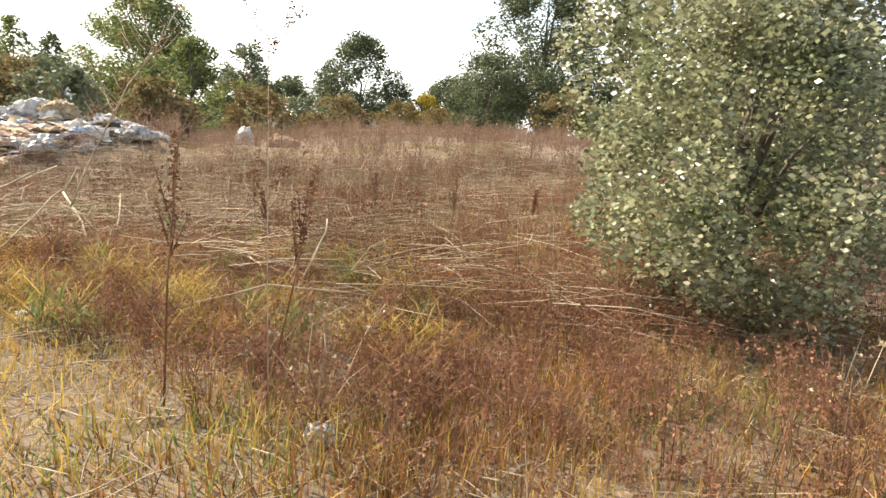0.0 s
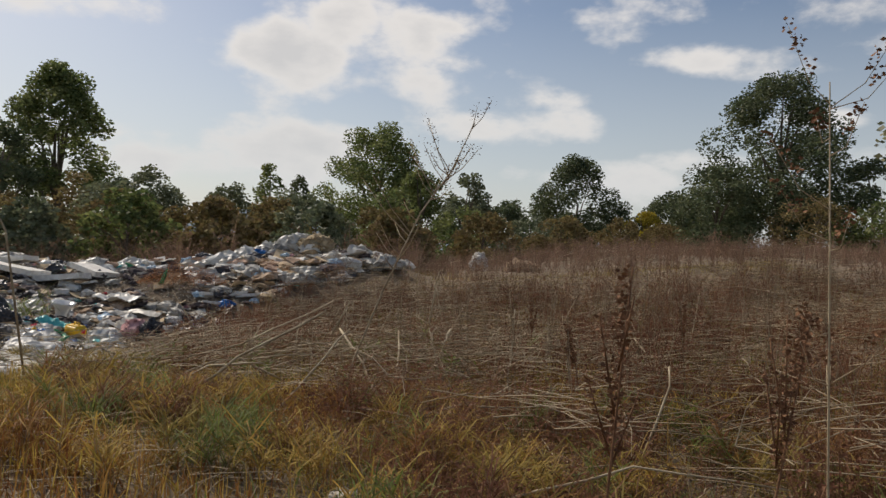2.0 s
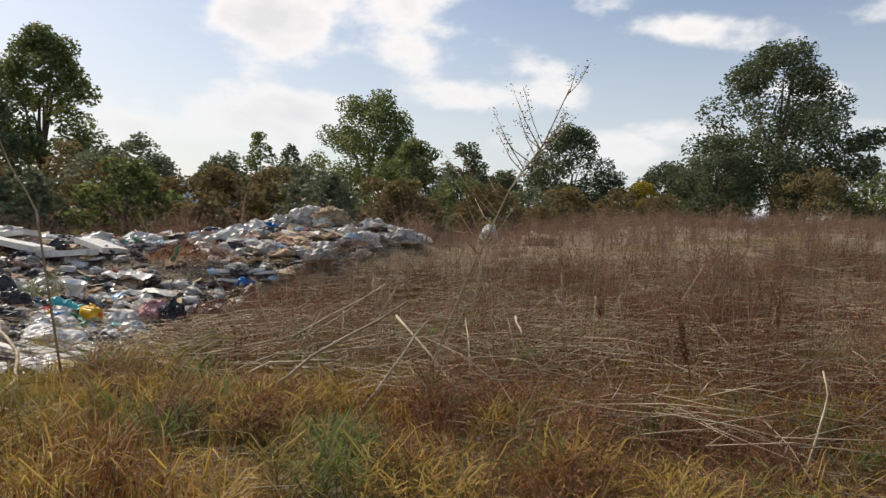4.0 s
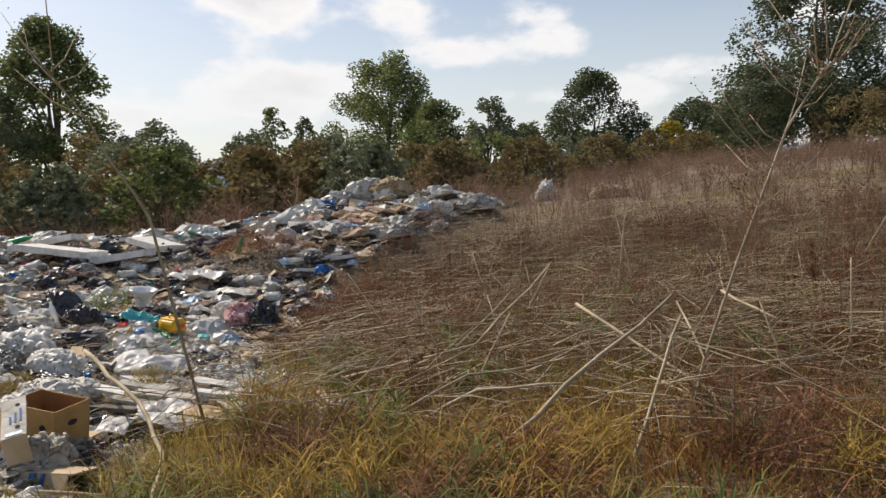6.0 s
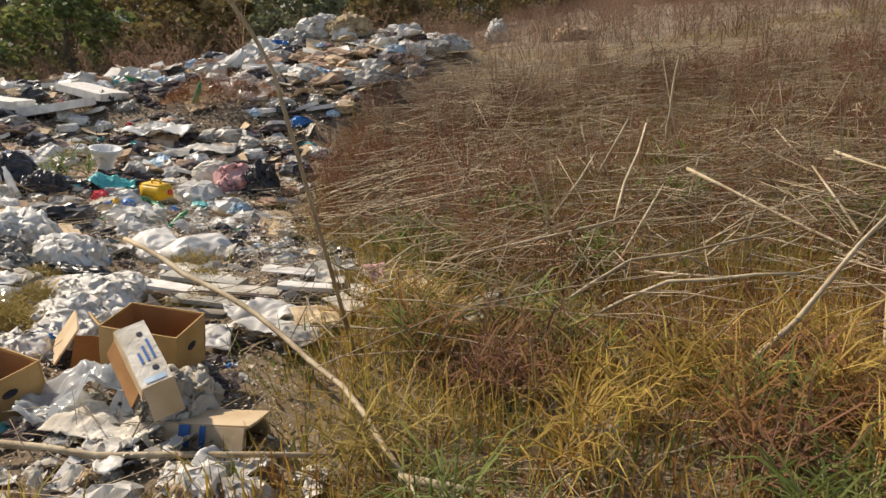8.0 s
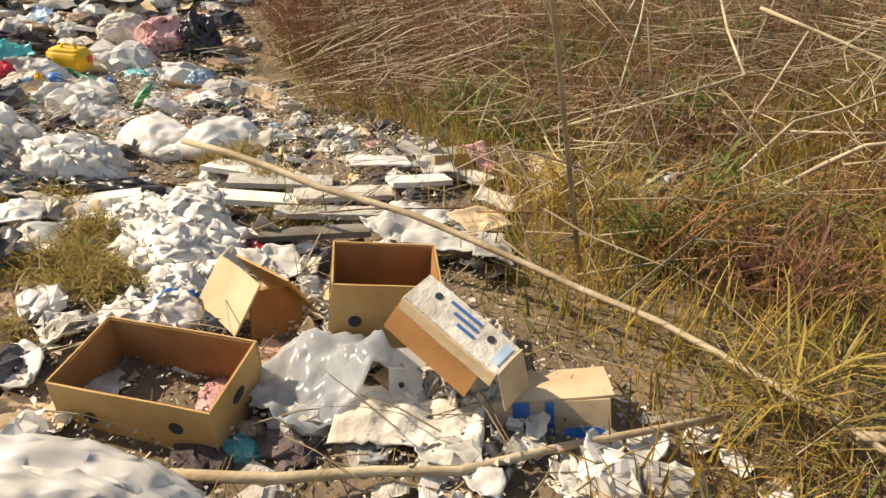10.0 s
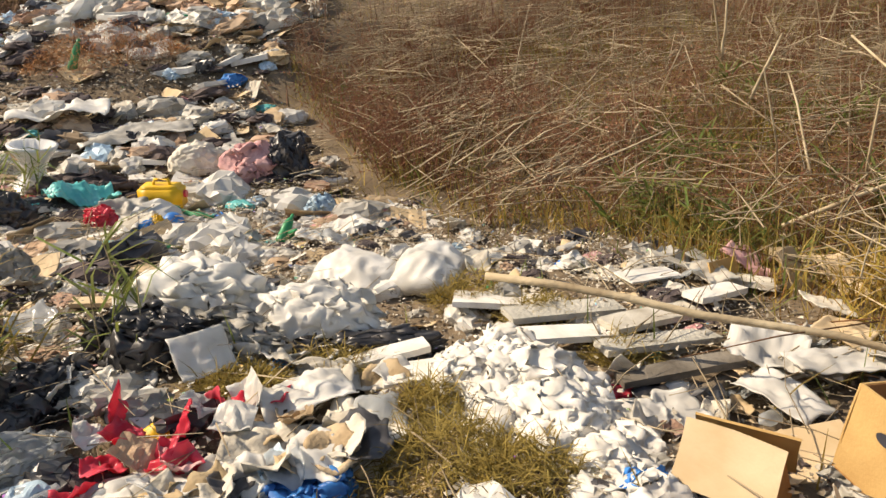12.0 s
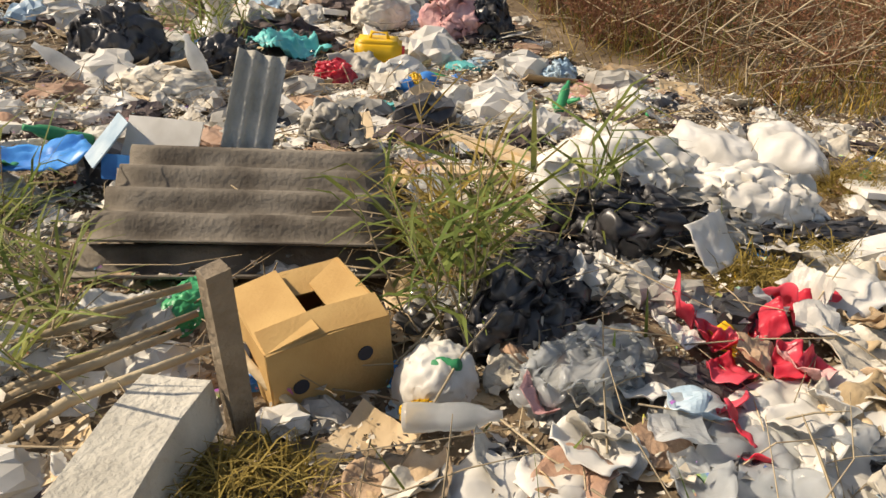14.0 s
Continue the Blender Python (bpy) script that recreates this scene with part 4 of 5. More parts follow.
panel(tf, "flap", 0.18, 0.18, 0.007, pose(0.02, -0.10, 0.08, 70, 10, 0), M_CARD_IN_SHADED, 70, 0.012)


def film(name, label, category, x, y, w, l, wave, material, seed, yaw=0.0, lift=0.02, rx=0.0, ry=0.0):
    return simple(name, label, category, sheet_bm(seed, w, l, wave, 0, 0.004, 22), material, lie(x, y, gz(x, y) + lift, rx, ry, yaw))


def lump(name, label, category, x, y, sx, sy, sz, material, seed, rough=0.45, yaw=0.0, lift=-0.02, sub=5, rx=0.0, freq=2.4):
    return simple(name, label, category, crumple_bm(seed, sx, sy, sz, rough, sub, freq), material, lie(x, y, gz(x, y) + lift, rx, 0, yaw))


film("plastic_film", "crumpled clear bluish plastic film beside a box", "plastic film", -3.33, 16.08, 0.40, 0.36, 0.22, M_CLEAR, 80, 20)
film("plastic_film", "creased white plastic film under cardboard boxes", "plastic film", -2.72, 17.22, 0.50, 0.30, 0.16, M_WHITE, 81, 35)
film("plastic_film", "dirty white plastic film among fruit boxes", "plastic film", -3.10, 15.85, 0.44, 0.22, 0.12, M_PAPER, 82, -20)
lump("rubbish_sack", "large stuffed white plastic sack beside the path", "sack", -4.05, 15.76, 0.42, 0.17, 0.19, M_WHITE, 83, 0.2, -22)
lump("packaging", "flattened grey packaging under a fruit box", "packaging", -3.05, 16.40, 0.24, 0.17, 0.13, M_GREYISH, 88, 0.4, -10)
lump("packaging", "crushed pale paper packing under a printed lid", "packaging", -2.86, 15.98, 0.16, 0.13, 0.17, M_PAPER, 89, 0.5, 20)
lump("plastic_bag", "crumpled royal blue plastic bag", "bag", -3.80, 16.68, 0.11, 0.07, 0.06, M_BLUE, 84, 0.6, 10)
lump("plastic_bag", "crumpled royal blue plastic bag on paper litter", "bag", -4.66, 17.12, 0.15, 0.11, 0.09, M_BLUE, 85, 0.6, 20)
lump("wrapper", "crumpled red wrapper under a blue bag", "wrapper", -4.77, 17.03, 0.07, 0.05, 0.04, M_RED, 86, 0.6)
lump("plastic_plate", "flat blue plastic plate on straw", "plate", -4.37, 16.58, 0.09, 0.05, 0.015, M_BLUE, 87, 0.3)


def pillow_bm(w, l, h, seed, n=26):
    """A stuffed sack: full in the middle, pinched at the seams."""
    bm = bmesh.new()
    o = Vector((seed, seed * 2.1, 0))
    grids = []
    for s in (1, -1):
        g = []
        for j in range(n + 1):
            row = []
            for i in range(n + 1):
                u, v = 2 * i / n - 1, 2 * j / n - 1
                k = max(0.0, (1 - u ** 2) * (1 - v ** 2)) ** 0.5
                p = Vector((u * w / 2 * (1 - 0.09 * v * v), v * l / 2 * (1 - 0.09 * u * u), s * h / 2 * k))
                p += p.normalized() * 0.05 * h * noise.noise(p * 9 + o) + Vector((0, 0, 0.22 * h * (noise.noise(p * 6 + o) - 0.7 * abs(noise.noise(p * 13 + o)))))
                row.append(bm.verts.new(p))
            g.append(row)
        grids.append(g)
        for j in range(n):
            for i in range(n):
                f = bm.faces.new((g[j][i], g[j][i + 1], g[j + 1][i + 1], g[j + 1][i]))
                f.smooth = True
    bmesh.ops.remove_doubles(bm, verts=bm.verts, dist=0.006)
    return bm


simple("sack", "stuffed white woven sack lying on straw", "sack", pillow_bm(0.36, 0.46, 0.17, 3), M_WHITE, lay(-3.98, 18.84, 0.13, 8, -20, 35))
simple("sack", "plump white woven sack propped on boards", "sack", pillow_bm(0.36, 0.54, 0.19, 5), M_WHITE, lay(-3.60, 18.72, 0.15, 6, 8, -38))
lump("rubbish_sack", "torn white plastic sack full of rubbish", "sack", -4.83, 18.50, 0.34, 0.22, 0.24, M_WHITE, 91, 0.36, -20)
lump("rubbish_sack", "sagging white plastic sack beside black bags", "sack", -4.38, 18.24, 0.32, 0.20, 0.20, M_WHITE, 92, 0.36, -30)
lump("plastic_bag", "translucent grey bag beneath a white sack", "bag", -4.80, 18.18, 0.28, 0.16, 0.12, M_GREYISH, 93, 0.6, -30)
for k, (x, y, sx, sy, sz, yaw) in enumerate([(-5.02, 18.16, 0.24, 0.15, 0.17, -30), (-4.25, 17.98, 0.36, 0.11, 0.11, -12), (-5.58, 17.92, 0.21, 0.16, 0.17, 20), (-5.40, 18.06, 0.18, 0.14, 0.12, 0), (-5.92, 17.42, 0.09, 0.07, 0.05, 30), (-5.66, 17.36, 0.10, 0.06, 0.05, -40), (-5.38, 17.20, 0.09, 0.07, 0.05, 10)]):
    lump("rubbish_bag", "torn black plastic rubbish bag on the tip", "bag", x, y, sx, sy, sz, M_BLACK, 100 + k, 0.55, yaw)
lump("plastic_bag", "knotted round white plastic bag, full", "bag", -5.93, 17.74, 0.115, 0.115, 0.14, M_WHITE, 110, 0.14, 0)
lump("plastic_bag", "crumpled transparent grey plastic bag", "bag", -5.55, 17.60, 0.22, 0.14, 0.11, M_CLEAR, 111, 0.6, 15)
for k, (x, y, a_, b_, c_) in enumerate([(-5.19, 17.80, 0.035, 0.06, 0.09), (-5.15, 17.71, 0.045, 0.05, 0.06), (-5.12, 17.64, 0.04, 0.04, 0.04), (-4.96, 17.68, 0.07, 0.045, 0.05), (-4.84, 17.72, 0.05, 0.05, 0.07), (-4.78, 17.68, 0.05, 0.03, 0.04), (-5.22, 17.55, 0.045, 0.05, 0.045), (-5.27, 17.46, 0.05, 0.04, 0.05), (-5.31, 17.40, 0.05, 0.06, 0.04), (-5.04, 17.52, 0.05, 0.03, 0.04), (-4.96, 17.49, 0.04, 0.04, 0.05), (-4.62, 17.74, 0.035, 0.05, 0.05), (-5.36, 17.30, 0.04, 0.05, 0.03)]):
    simple("wrapper", "shiny red plastic wrapper, crumpled", "wrapper", sheet_bm(120 + k, a_ * 2.2, b_ * 2.2, 0.16, 0.02, 0.003, 14), M_RED, lie(x, y - 0.11, gz(x, y) + 0.03, 30 * math.sin(k * 1.7), 34 * math.cos(k * 2.3), k * 47))
simple("wrapper", "crumpled yellow wrapper among red ones", "wrapper", sheet_bm(130, 0.11, 0.13, 0.10, 0.02, 0.003, 14), M_YELLOW, lay(-5.08, 17.57, 0.06, 30, 10, 20))
simple("wrapper", "crumpled orange and yellow wrapper", "wrapper", sheet_bm(131, 0.10, 0.12, 0.10, 0.02, 0.003, 14), M_YELLOW, lay(-4.82, 17.78, 0.07, 40, -20, 70))
film("paper_sheet", "white torn paper standing on rubbish", "paper", -4.85, 17.92, 0.22, 0.18, 0.05, M_WHITE, 132, 20, 0.10, 48)
for k, (x, y, w, l, yaw) in enumerate([(-5.05, 17.30, 0.42, 0.22, 10), (-4.70, 17.36, 0.34, 0.24, -20), (-5.30, 17.24, 0.36, 0.20, 30), (-4.55, 17.60, 0.34, 0.20, 5), (-4.40, 17.36, 0.30, 0.26, -30), (-4.85, 17.10, 0.40, 0.24, 15), (-5.12, 17.02, 0.34, 0.22, -15), (-4.35, 17.72, 0.40, 0.16, -10), (-5.45, 17.02, 0.3, 0.2, 40), (-4.95, 16.85, 0.34, 0.24, 60)]):
    film("plastic_film", "soiled whitish plastic film over the rubbish", "plastic film", x, y, w, l, 0.11, (M_WHITE, M_PAPER, M_CLEAR)[k % 3], 140 + k, yaw, 0.02)
lump("rubbish_sack", "knotted white plastic bag full of rubbish", "sack", -4.83, 16.78, 0.17, 0.12, 0.12, M_WHITE, 155, 0.3, 10)
lump("plastic_bag", "crumpled pale blue plastic bag", "bag", -5.02, 16.84, 0.09, 0.07, 0.07, M_LBLUE, 156, 0.6)


rf = random.Random(5)
pad = thing("padding", "heap of fluffy white wadding spilled out", "wadding", lay(-3.83, 17.20, 0.0, 0, 0, 4))
for k in range(46):
    q = rf.uniform(0.075, 0.14)
    tuft = crumple_bm(k * 1.7 + 3, q * 1.2, q, q * 0.8, 0.42, 4, 3.4)
    for f in tuft.faces:
        f.smooth = True
    part("tuft", tuft, M_FOAM, pad).matrix_local = pose(rf.gauss(0, 0.10), (k / 46 - 0.5) * 0.95 + rf.gauss(0, 0.05), rf.uniform(-0.02, 0.12) * (0.4 + k / 46), 0, 0, k * 50)


def sheet_wave_bm(w, l, waves, amp, t, n=10):
    """Corrugated roofing: waves across w, straight along l, with thickness and a chipped end."""
    bm = bmesh.new()
    m = waves * n
    rows = []
    for side in (0, 1):
        g = []
        for j in range(9):
            row = []
            for i in range(m + 1):
                x = (i / m - 0.5) * w
                y = (j / 8 - 0.5) * l
                if j in (0, 8):
                    y += 0.012 * noise.noise(Vector((x * 18, j * 3.0, 1)))
                row.append(bm.verts.new((x, y, amp * math.cos(2 * math.pi * waves * i / m) + side * t)))
            g.append(row)
        rows.append(g)
    a, b = rows
    for j in range(8):
        for i in range(m):
            bm.faces.new((a[j][i], a[j + 1][i], a[j + 1][i + 1], a[j][i + 1])).smooth = True
            bm.faces.new((b[j][i], b[j][i + 1], b[j + 1][i + 1], b[j + 1][i])).smooth = True
    for i in range(m):
        bm.faces.new((a[0][i], a[0][i + 1], b[0][i + 1], b[0][i]))
        bm.faces.new((a[8][i], b[8][i], b[8][i + 1], a[8][i + 1]))
    for j in range(8):
        bm.faces.new((a[j][0], b[j][0], b[j + 1][0], a[j + 1][0]))
        bm.faces.new((a[j][m], a[j + 1][m], b[j + 1][m], b[j][m]))
    return bm


simple("roofing_sheet", "dark weathered corrugated cement roofing sheet, lying flat", "roofing sheet", sheet_wave_bm(0.62, 1.0, 4, 0.026, 0.008), M_ASB, lay(-6.19, 18.80, 0.16, 0, -10, 70.5))
simple("roofing_sheet", "grey corrugated cement roofing sheet under another", "roofing sheet", sheet_wave_bm(0.66, 1.04, 4, 0.026, 0.008), M_ASB, lay(-6.23, 18.74, 0.08, 0, -10, 73))
simple("roofing_piece", "pale corrugated cement piece leaning upright", "roofing sheet", sheet_wave_bm(0.20, 0.50, 3, 0.016, 0.008, 8), M_ASB_PALE, lay(-6.07, 19.28, 0.34, 62, 12, -14))


def rod_thing(name, label, category, pts, radii, material, sides=7):
    return simple(name, label, category, tube_bm(pts, radii, sides), material, Matrix())


simple("wooden_post", "grey weathered wooden post standing at the tip's edge", "post", slab_bm(0.055, 0.045, 0.60, 7, 0.008), M_WOOD, pose(-6.43, 17.76, 0.02, 3, 2, 20))
simple("foam_block", "broken pale foam block lying in straw", "foam block", slab_bm(0.17, 0.46, 0.13, 8, 0.02), M_ASB_PALE, lay(-6.66, 17.60, 0.03, 3, -6, -32))
rod_thing("stick", "short pinkish peeled stick leaning on a box", "stick", [(-6.40, 17.97, 0.22), (-6.34, 17.86, 0.15), (-6.27, 17.75, 0.11)], [0.013, 0.013, 0.012], M_CANE)
for k, (x, y) in enumerate([(-6.82, 18.06), (-6.87, 17.98), (-6.78, 17.90), (-6.92, 18.16), (-6.82, 18.23)]):
    rod_thing("branch", "dry grey-brown branch lying on the ground", "branch", [(x - 0.42, y - 0.1 - 0.03 * k, gz(x, y) + 0.03), (x, y, gz(x, y) + 0.05 + 0.01 * k), (x + 0.36, y + 0.07, gz(x, y) + 0.05)], [0.017, 0.015, 0.010], M_CANE)
lump("plastic_bottle", "bright green plastic bottle, squashed", "bottle", -6.50, 18.34, 0.14, 0.08, 0.08, M_GREENP, 160, 0.25, 60)
simple("bottle", "green plastic bottle standing in litter", "bottle", bottle_bm(0.045, 0.15, 0.1), M_GREENP, lay(-5.98, 17.78, 0.05, 62, 10, 40))
simple("bottle", "clear plastic bottle with an orange label", "bottle", bottle_bm(0.04, 0.24, 0.25), M_CLEAR, lay(-6.06, 17.62, 0.05, 80, 0, 60))
lump("wrapper", "small orange label scrap", "wrapper", -6.02, 17.64, 0.04, 0.03, 0.035, M_YELLOW, 161, 0.5, 0, 0.05)
# blue and white folded carton
bb = thing("milk_carton", "folded blue and white carton standing on roofing", "carton", lay(-6.50, 19.30, 0.18, 0, 0, -30))
panel(bb, "side", 0.30, 0.22, 0.006, pose(0.06, 0, 0.05, 52, 0, 0), M_WHITE, 71, 0.008)
panel(bb, "side", 0.16, 0.22, 0.006, pose(-0.16, -0.01, 0.05, 48, 0, -50), M_LBLUE, 72, 0.008)
panel(bb, "base", 0.30, 0.10, 0.006, pose(0.0, -0.09, -0.03, 70, 0, 0), M_BLUE, 73, 0.008)
film("plastic_film", "blue and green plastic film spread on roofing", "plastic film", -6.95, 19.55, 0.46, 0.30, 0.12, M_BLUE, 165, 10, 0.12)
film("plastic_film", "green printed plastic film", "plastic film", -7.15, 19.48, 0.24, 0.26, 0.14, M_GREENP, 166, 40, 0.16)
lump("rubbish_bag", "bulging black rubbish bag, tied", "bag", -6.55, 21.5, 0.30, 0.24, 0.30, M_BLACK, 167, 0.35, 0)
lump("rubbish_bag", "small shiny black rubbish bag", "bag", -5.98, 21.1, 0.22, 0.18, 0.20, M_BLACK, 168, 0.4, 30)
lump("sack", "limp pale woven sack", "sack", -6.35, 20.7, 0.30, 0.16, 0.14, M_PAPER, 169, 0.3, -20)
lump("plastic_bag", "greyish transparent bag with grass growing by it", "bag", -5.72, 19.5, 0.15, 0.11, 0.16, M_GREYISH, 170, 0.4, -20)
lump("rubbish_bag", "dark grey plastic bag on the heap", "bag", -5.45, 21.9, 0.36, 0.18, 0.17, M_CLOTH, 171, 0.5, 0)


def urn_bm():
    bm = bmesh.new()
    prof = [(0.0, 0), (0.20, 0), (0.21, 0.03), (0.17, 0.06), (0.10, 0.14), (0.09, 0.22), (0.13, 0.32), (0.19, 0.40), (0.20, 0.43), (0.17, 0.43), (0.10, 0.34), (0, 0.30)]
    rings = [[bm.verts.new((q * math.cos(2 * math.pi * k / 20), q * 1.1 * math.sin(2 * math.pi * k / 20), z)) for k in range(20)] for q, z in prof]
    for a, b in zip(rings, rings[1:]):
        for k in range(20):
            bm.faces.new((a[k], a[(k + 1) % 20], b[(k + 1) % 20], b[k])).smooth = True
    bmesh.ops.remove_doubles(bm, verts=bm.verts, dist=0.0005)
    return bm


simple("toilet_pan", "discarded white ceramic toilet pan", "toilet", urn_bm(), mat("ceramic", (0.72, 0.71, 0.68), (0.82, 0.81, 0.78), 4, 0.2, 0.05, spec=0.5), lie(-5.85, 22.3, gz(-5.85, 22.3), 6, 4, 0))

# yellow jerrycan
jc = thing("jerrycan", "orange-yellow plastic jerrycan lying on its side", "jerrycan", lie(-4.85, 21.32, 0.15 + gz(-4.85, 21.3), 0, 0, -22))


def can_bm():
    bm = slab_bm(0.34, 0.20, 0.20, 2, 0.004)
    bmesh.ops.bevel(bm, geom=[e for e in bm.edges if e.calc_face_angle(0) > 1.0], offset=0.028, segments=3, affect="EDGES")
    for f in bm.faces:
        f.smooth = True
    return bm


part("body", can_bm(), M_YELLOW, jc).matrix_local = pose(0, 0, -0.08, 6, 0, 0)
part("handle", tube_bm([(-0.06, -0.02, 0.11), (-0.05, -0.02, 0.16), (0.06, -0.02, 0.16), (0.07, -0.02, 0.11)], [0.014] * 4, 8), M_YELLOW, jc)
part("cap", disc_bm(0.03, 0.03), M_RED, jc, "red screw cap").matrix_local = pose(0.175, 0.0, 0.04, 0, 90, 0)
lump("ball", "small blue and yellow ball", "ball", -4.83, 20.45, 0.075, 0.075, 0.075, M_BLUE, 172, 0.05, 0, 0.02, 3)
lump("wrapper", "yellow wrapper beside the blue ball", "wrapper", -4.93, 20.40, 0.05, 0.05, 0.07, M_YELLOW, 173, 0.4, 0, 0.02)
lump("wrapper", "bright red packaging scrap", "wrapper", -5.30, 20.9, 0.13, 0.05, 0.10, M_RED, 174, 0.5, -30, 0.03)
film("plastic_film", "grey printed plastic film with a red edge", "plastic film", -5.12, 21.0, 0.34, 0.30, 0.2, M_GREYISH, 175, 20, 0.06, 24)
lump("plastic_bag", "pointed pale blue plastic bag", "bag", -3.76, 20.58, 0.13, 0.10, 0.13, M_LBLUE, 176, 0.5, 0)
lump("rubbish_bag", "black rubbish bag at the tip's edge", "bag", -3.78, 21.7, 0.20, 0.18, 0.28, M_BLACK, 177, 0.5, 0)
for k, (x, y) in enumerate([(-4.80, 20.95), (-4.76, 20.85), (-4.9, 21.02)]):
    simple("bottle", "bright green plastic bottle in the heap", "bottle", bottle_bm(0.045, 0.28, 0.3), M_GREENP, lay(x, y, 0.06, 70 + 20 * k, 20 * k, 50 * k))
# boards, sheets and slabs
for k, (x, y, w, l, yaw, ry) in enumerate([(-4.90, 19.30, 0.11, 0.75, 28, 4), (-4.76, 19.2, 0.09, 0.6, 34, 6), (-5.05, 19.0, 0.10, 0.7, 78, 0), (-4.65, 18.9, 0.12, 0.4, 20, 0)]):
    simple("plank", "pale splintered board on the heap", "plank", slab_bm(w, l, 0.022, k + 3, 0.008), M_CARD_PALE, lie(x, y, gz(x, y) + 0.05, 3, ry, yaw))
for k, (x, y, w, l, yaw, mt) in enumerate([(-3.42, 18.16, 0.26, 0.55, 62, M_FOAM), (-3.30, 17.86, 0.16, 0.55, 80, M_ASB_PALE), (-3.45, 17.66, 0.14, 0.60, 76, M_FOAM), (-3.10, 17.45, 0.12, 0.55, 84, M_ASB_PALE), (-4.05, 17.66, 0.20, 0.40, 80, M_FOAM), (-4.18, 17.84, 0.10, 0.38, 86, M_FOAM), (-3.0, 17.62, 0.14, 0.50, 95, M_PAPER), (-2.6, 17.66, 0.12, 0.35, 100, M_FOAM), (-3.2, 17.2, 0.10, 0.5, 78, M_ASB), (-2.3, 17.8, 0.14, 0.34, 40, M_PAPER)]):
    simple("foam_board", "broken pale sheet of foam or plaster board", "board", slab_bm(w, l, 0.028, k + 13, 0.012), mt, lie(x, y, gz(x, y) + 0.04 + 0.02 * (k % 3), R4.normal() * 4, R4.normal() * 5, yaw))
for k, (x, y, w, l, yaw, rx, mt) in enumerate([(-2.12, 17.92, 0.20, 0.30, 30, 30, M_PINK), (-2.02, 17.72, 0.18, 0.26, 10, 50, M_CARD_PALE), (-2.45, 17.85, 0.2, 0.2, 0, 20, M_PAPER), (-1.9, 17.55, 0.16, 0.3, -20, 24, M_CARD_PALE), (-2.3, 17.3, 0.2, 0.2, 60, 15, M_PAPER), (-2.45, 17.1, 0.26, 0.2, 20, 10, M_CARD_PALE), (-2.5, 16.8, 0.24, 0.18, 70, 15, M_GREYISH)]):
    film("torn_card", "torn sheet of pale card propped on stalks", "cardboard", x, y, w, l, 0.06, mt, 180 + k, yaw, 0.08, rx)
for k in range(26):
    x, y = R4.uniform(-3.7, -2.6), R4.uniform(15.25, 15.85)
    simple("rubble", "flat chip of pale plaster rubble", "rubble", slab_bm(R4.uniform(0.05, 0.13), R4.uniform(0.04, 0.09), 0.02, k + 30, 0.012), (M_ASB_PALE, M_FOAM, M_PAPER)[k % 3], lie(x, y, gz(x, y) + 0.012, R4.normal() * 12, R4.normal() * 12, R4.uniform(0, 360)), "plaster rubble")


def hay(x, y, rad, h, n, seed, label="matted clump of dry yellow-brown hay", material=None):
    r = np.random.default_rng(seed)
    q = rad * np.sqrt(r.uniform(0, 1, n)); a = r.uniform(0, 2 * np.pi, n)
    B = np.stack([q * np.cos(a), q * np.sin(a) * 0.7, h * (1 - (q / rad) ** 2) * r.uniform(0.1, 1, n)], 1)
    d = r.normal(size=(n, 3)); d[:, 2] = np.abs(d[:, 2]) * 0.25; d /= np.linalg.norm(d, axis=1, keepdims=True)
    V, F = strips(B, B + d * r.uniform(0.05, 0.15, (n, 1)), np.full(n, 0.005), r.uniform(0, 0.03, n), r)
    ob = tagged(new("hay_clump", mesh_data("hay_clump", V, F, material or M_HAY)), label, "hay")
    ob.matrix_world = lie(x, y, gz(x, y))


for k, (x, y, rad, h) in enumerate([(-4.22, 17.08, 0.24, 0.16), (-4.05, 16.9, 0.20, 0.10), (-4.15, 17.4, 0.18, 0.14), (-3.52, 18.35, 0.26, 0.18), (-3.35, 17.95, 0.2, 0.12), (-4.40, 17.86, 0.22, 0.1), (-4.7, 16.95, 0.18, 0.08), (-6.5, 17.55, 0.22, 0.12), (-4.45, 16.6, 0.25, 0.1), (-3.25, 17.5, 0.16, 0.08), (-4.6, 16.55, 0.25, 0.08), (-4.75, 17.8, 0.16, 0.06)]):
    hay(x, y, rad, h, 900, 200 + k)
hay(-5.1, 25.4, 1.0, 0.5, 5000, 230, "heap of rust-coloured dead leaves on the tip", M_ORANGE)


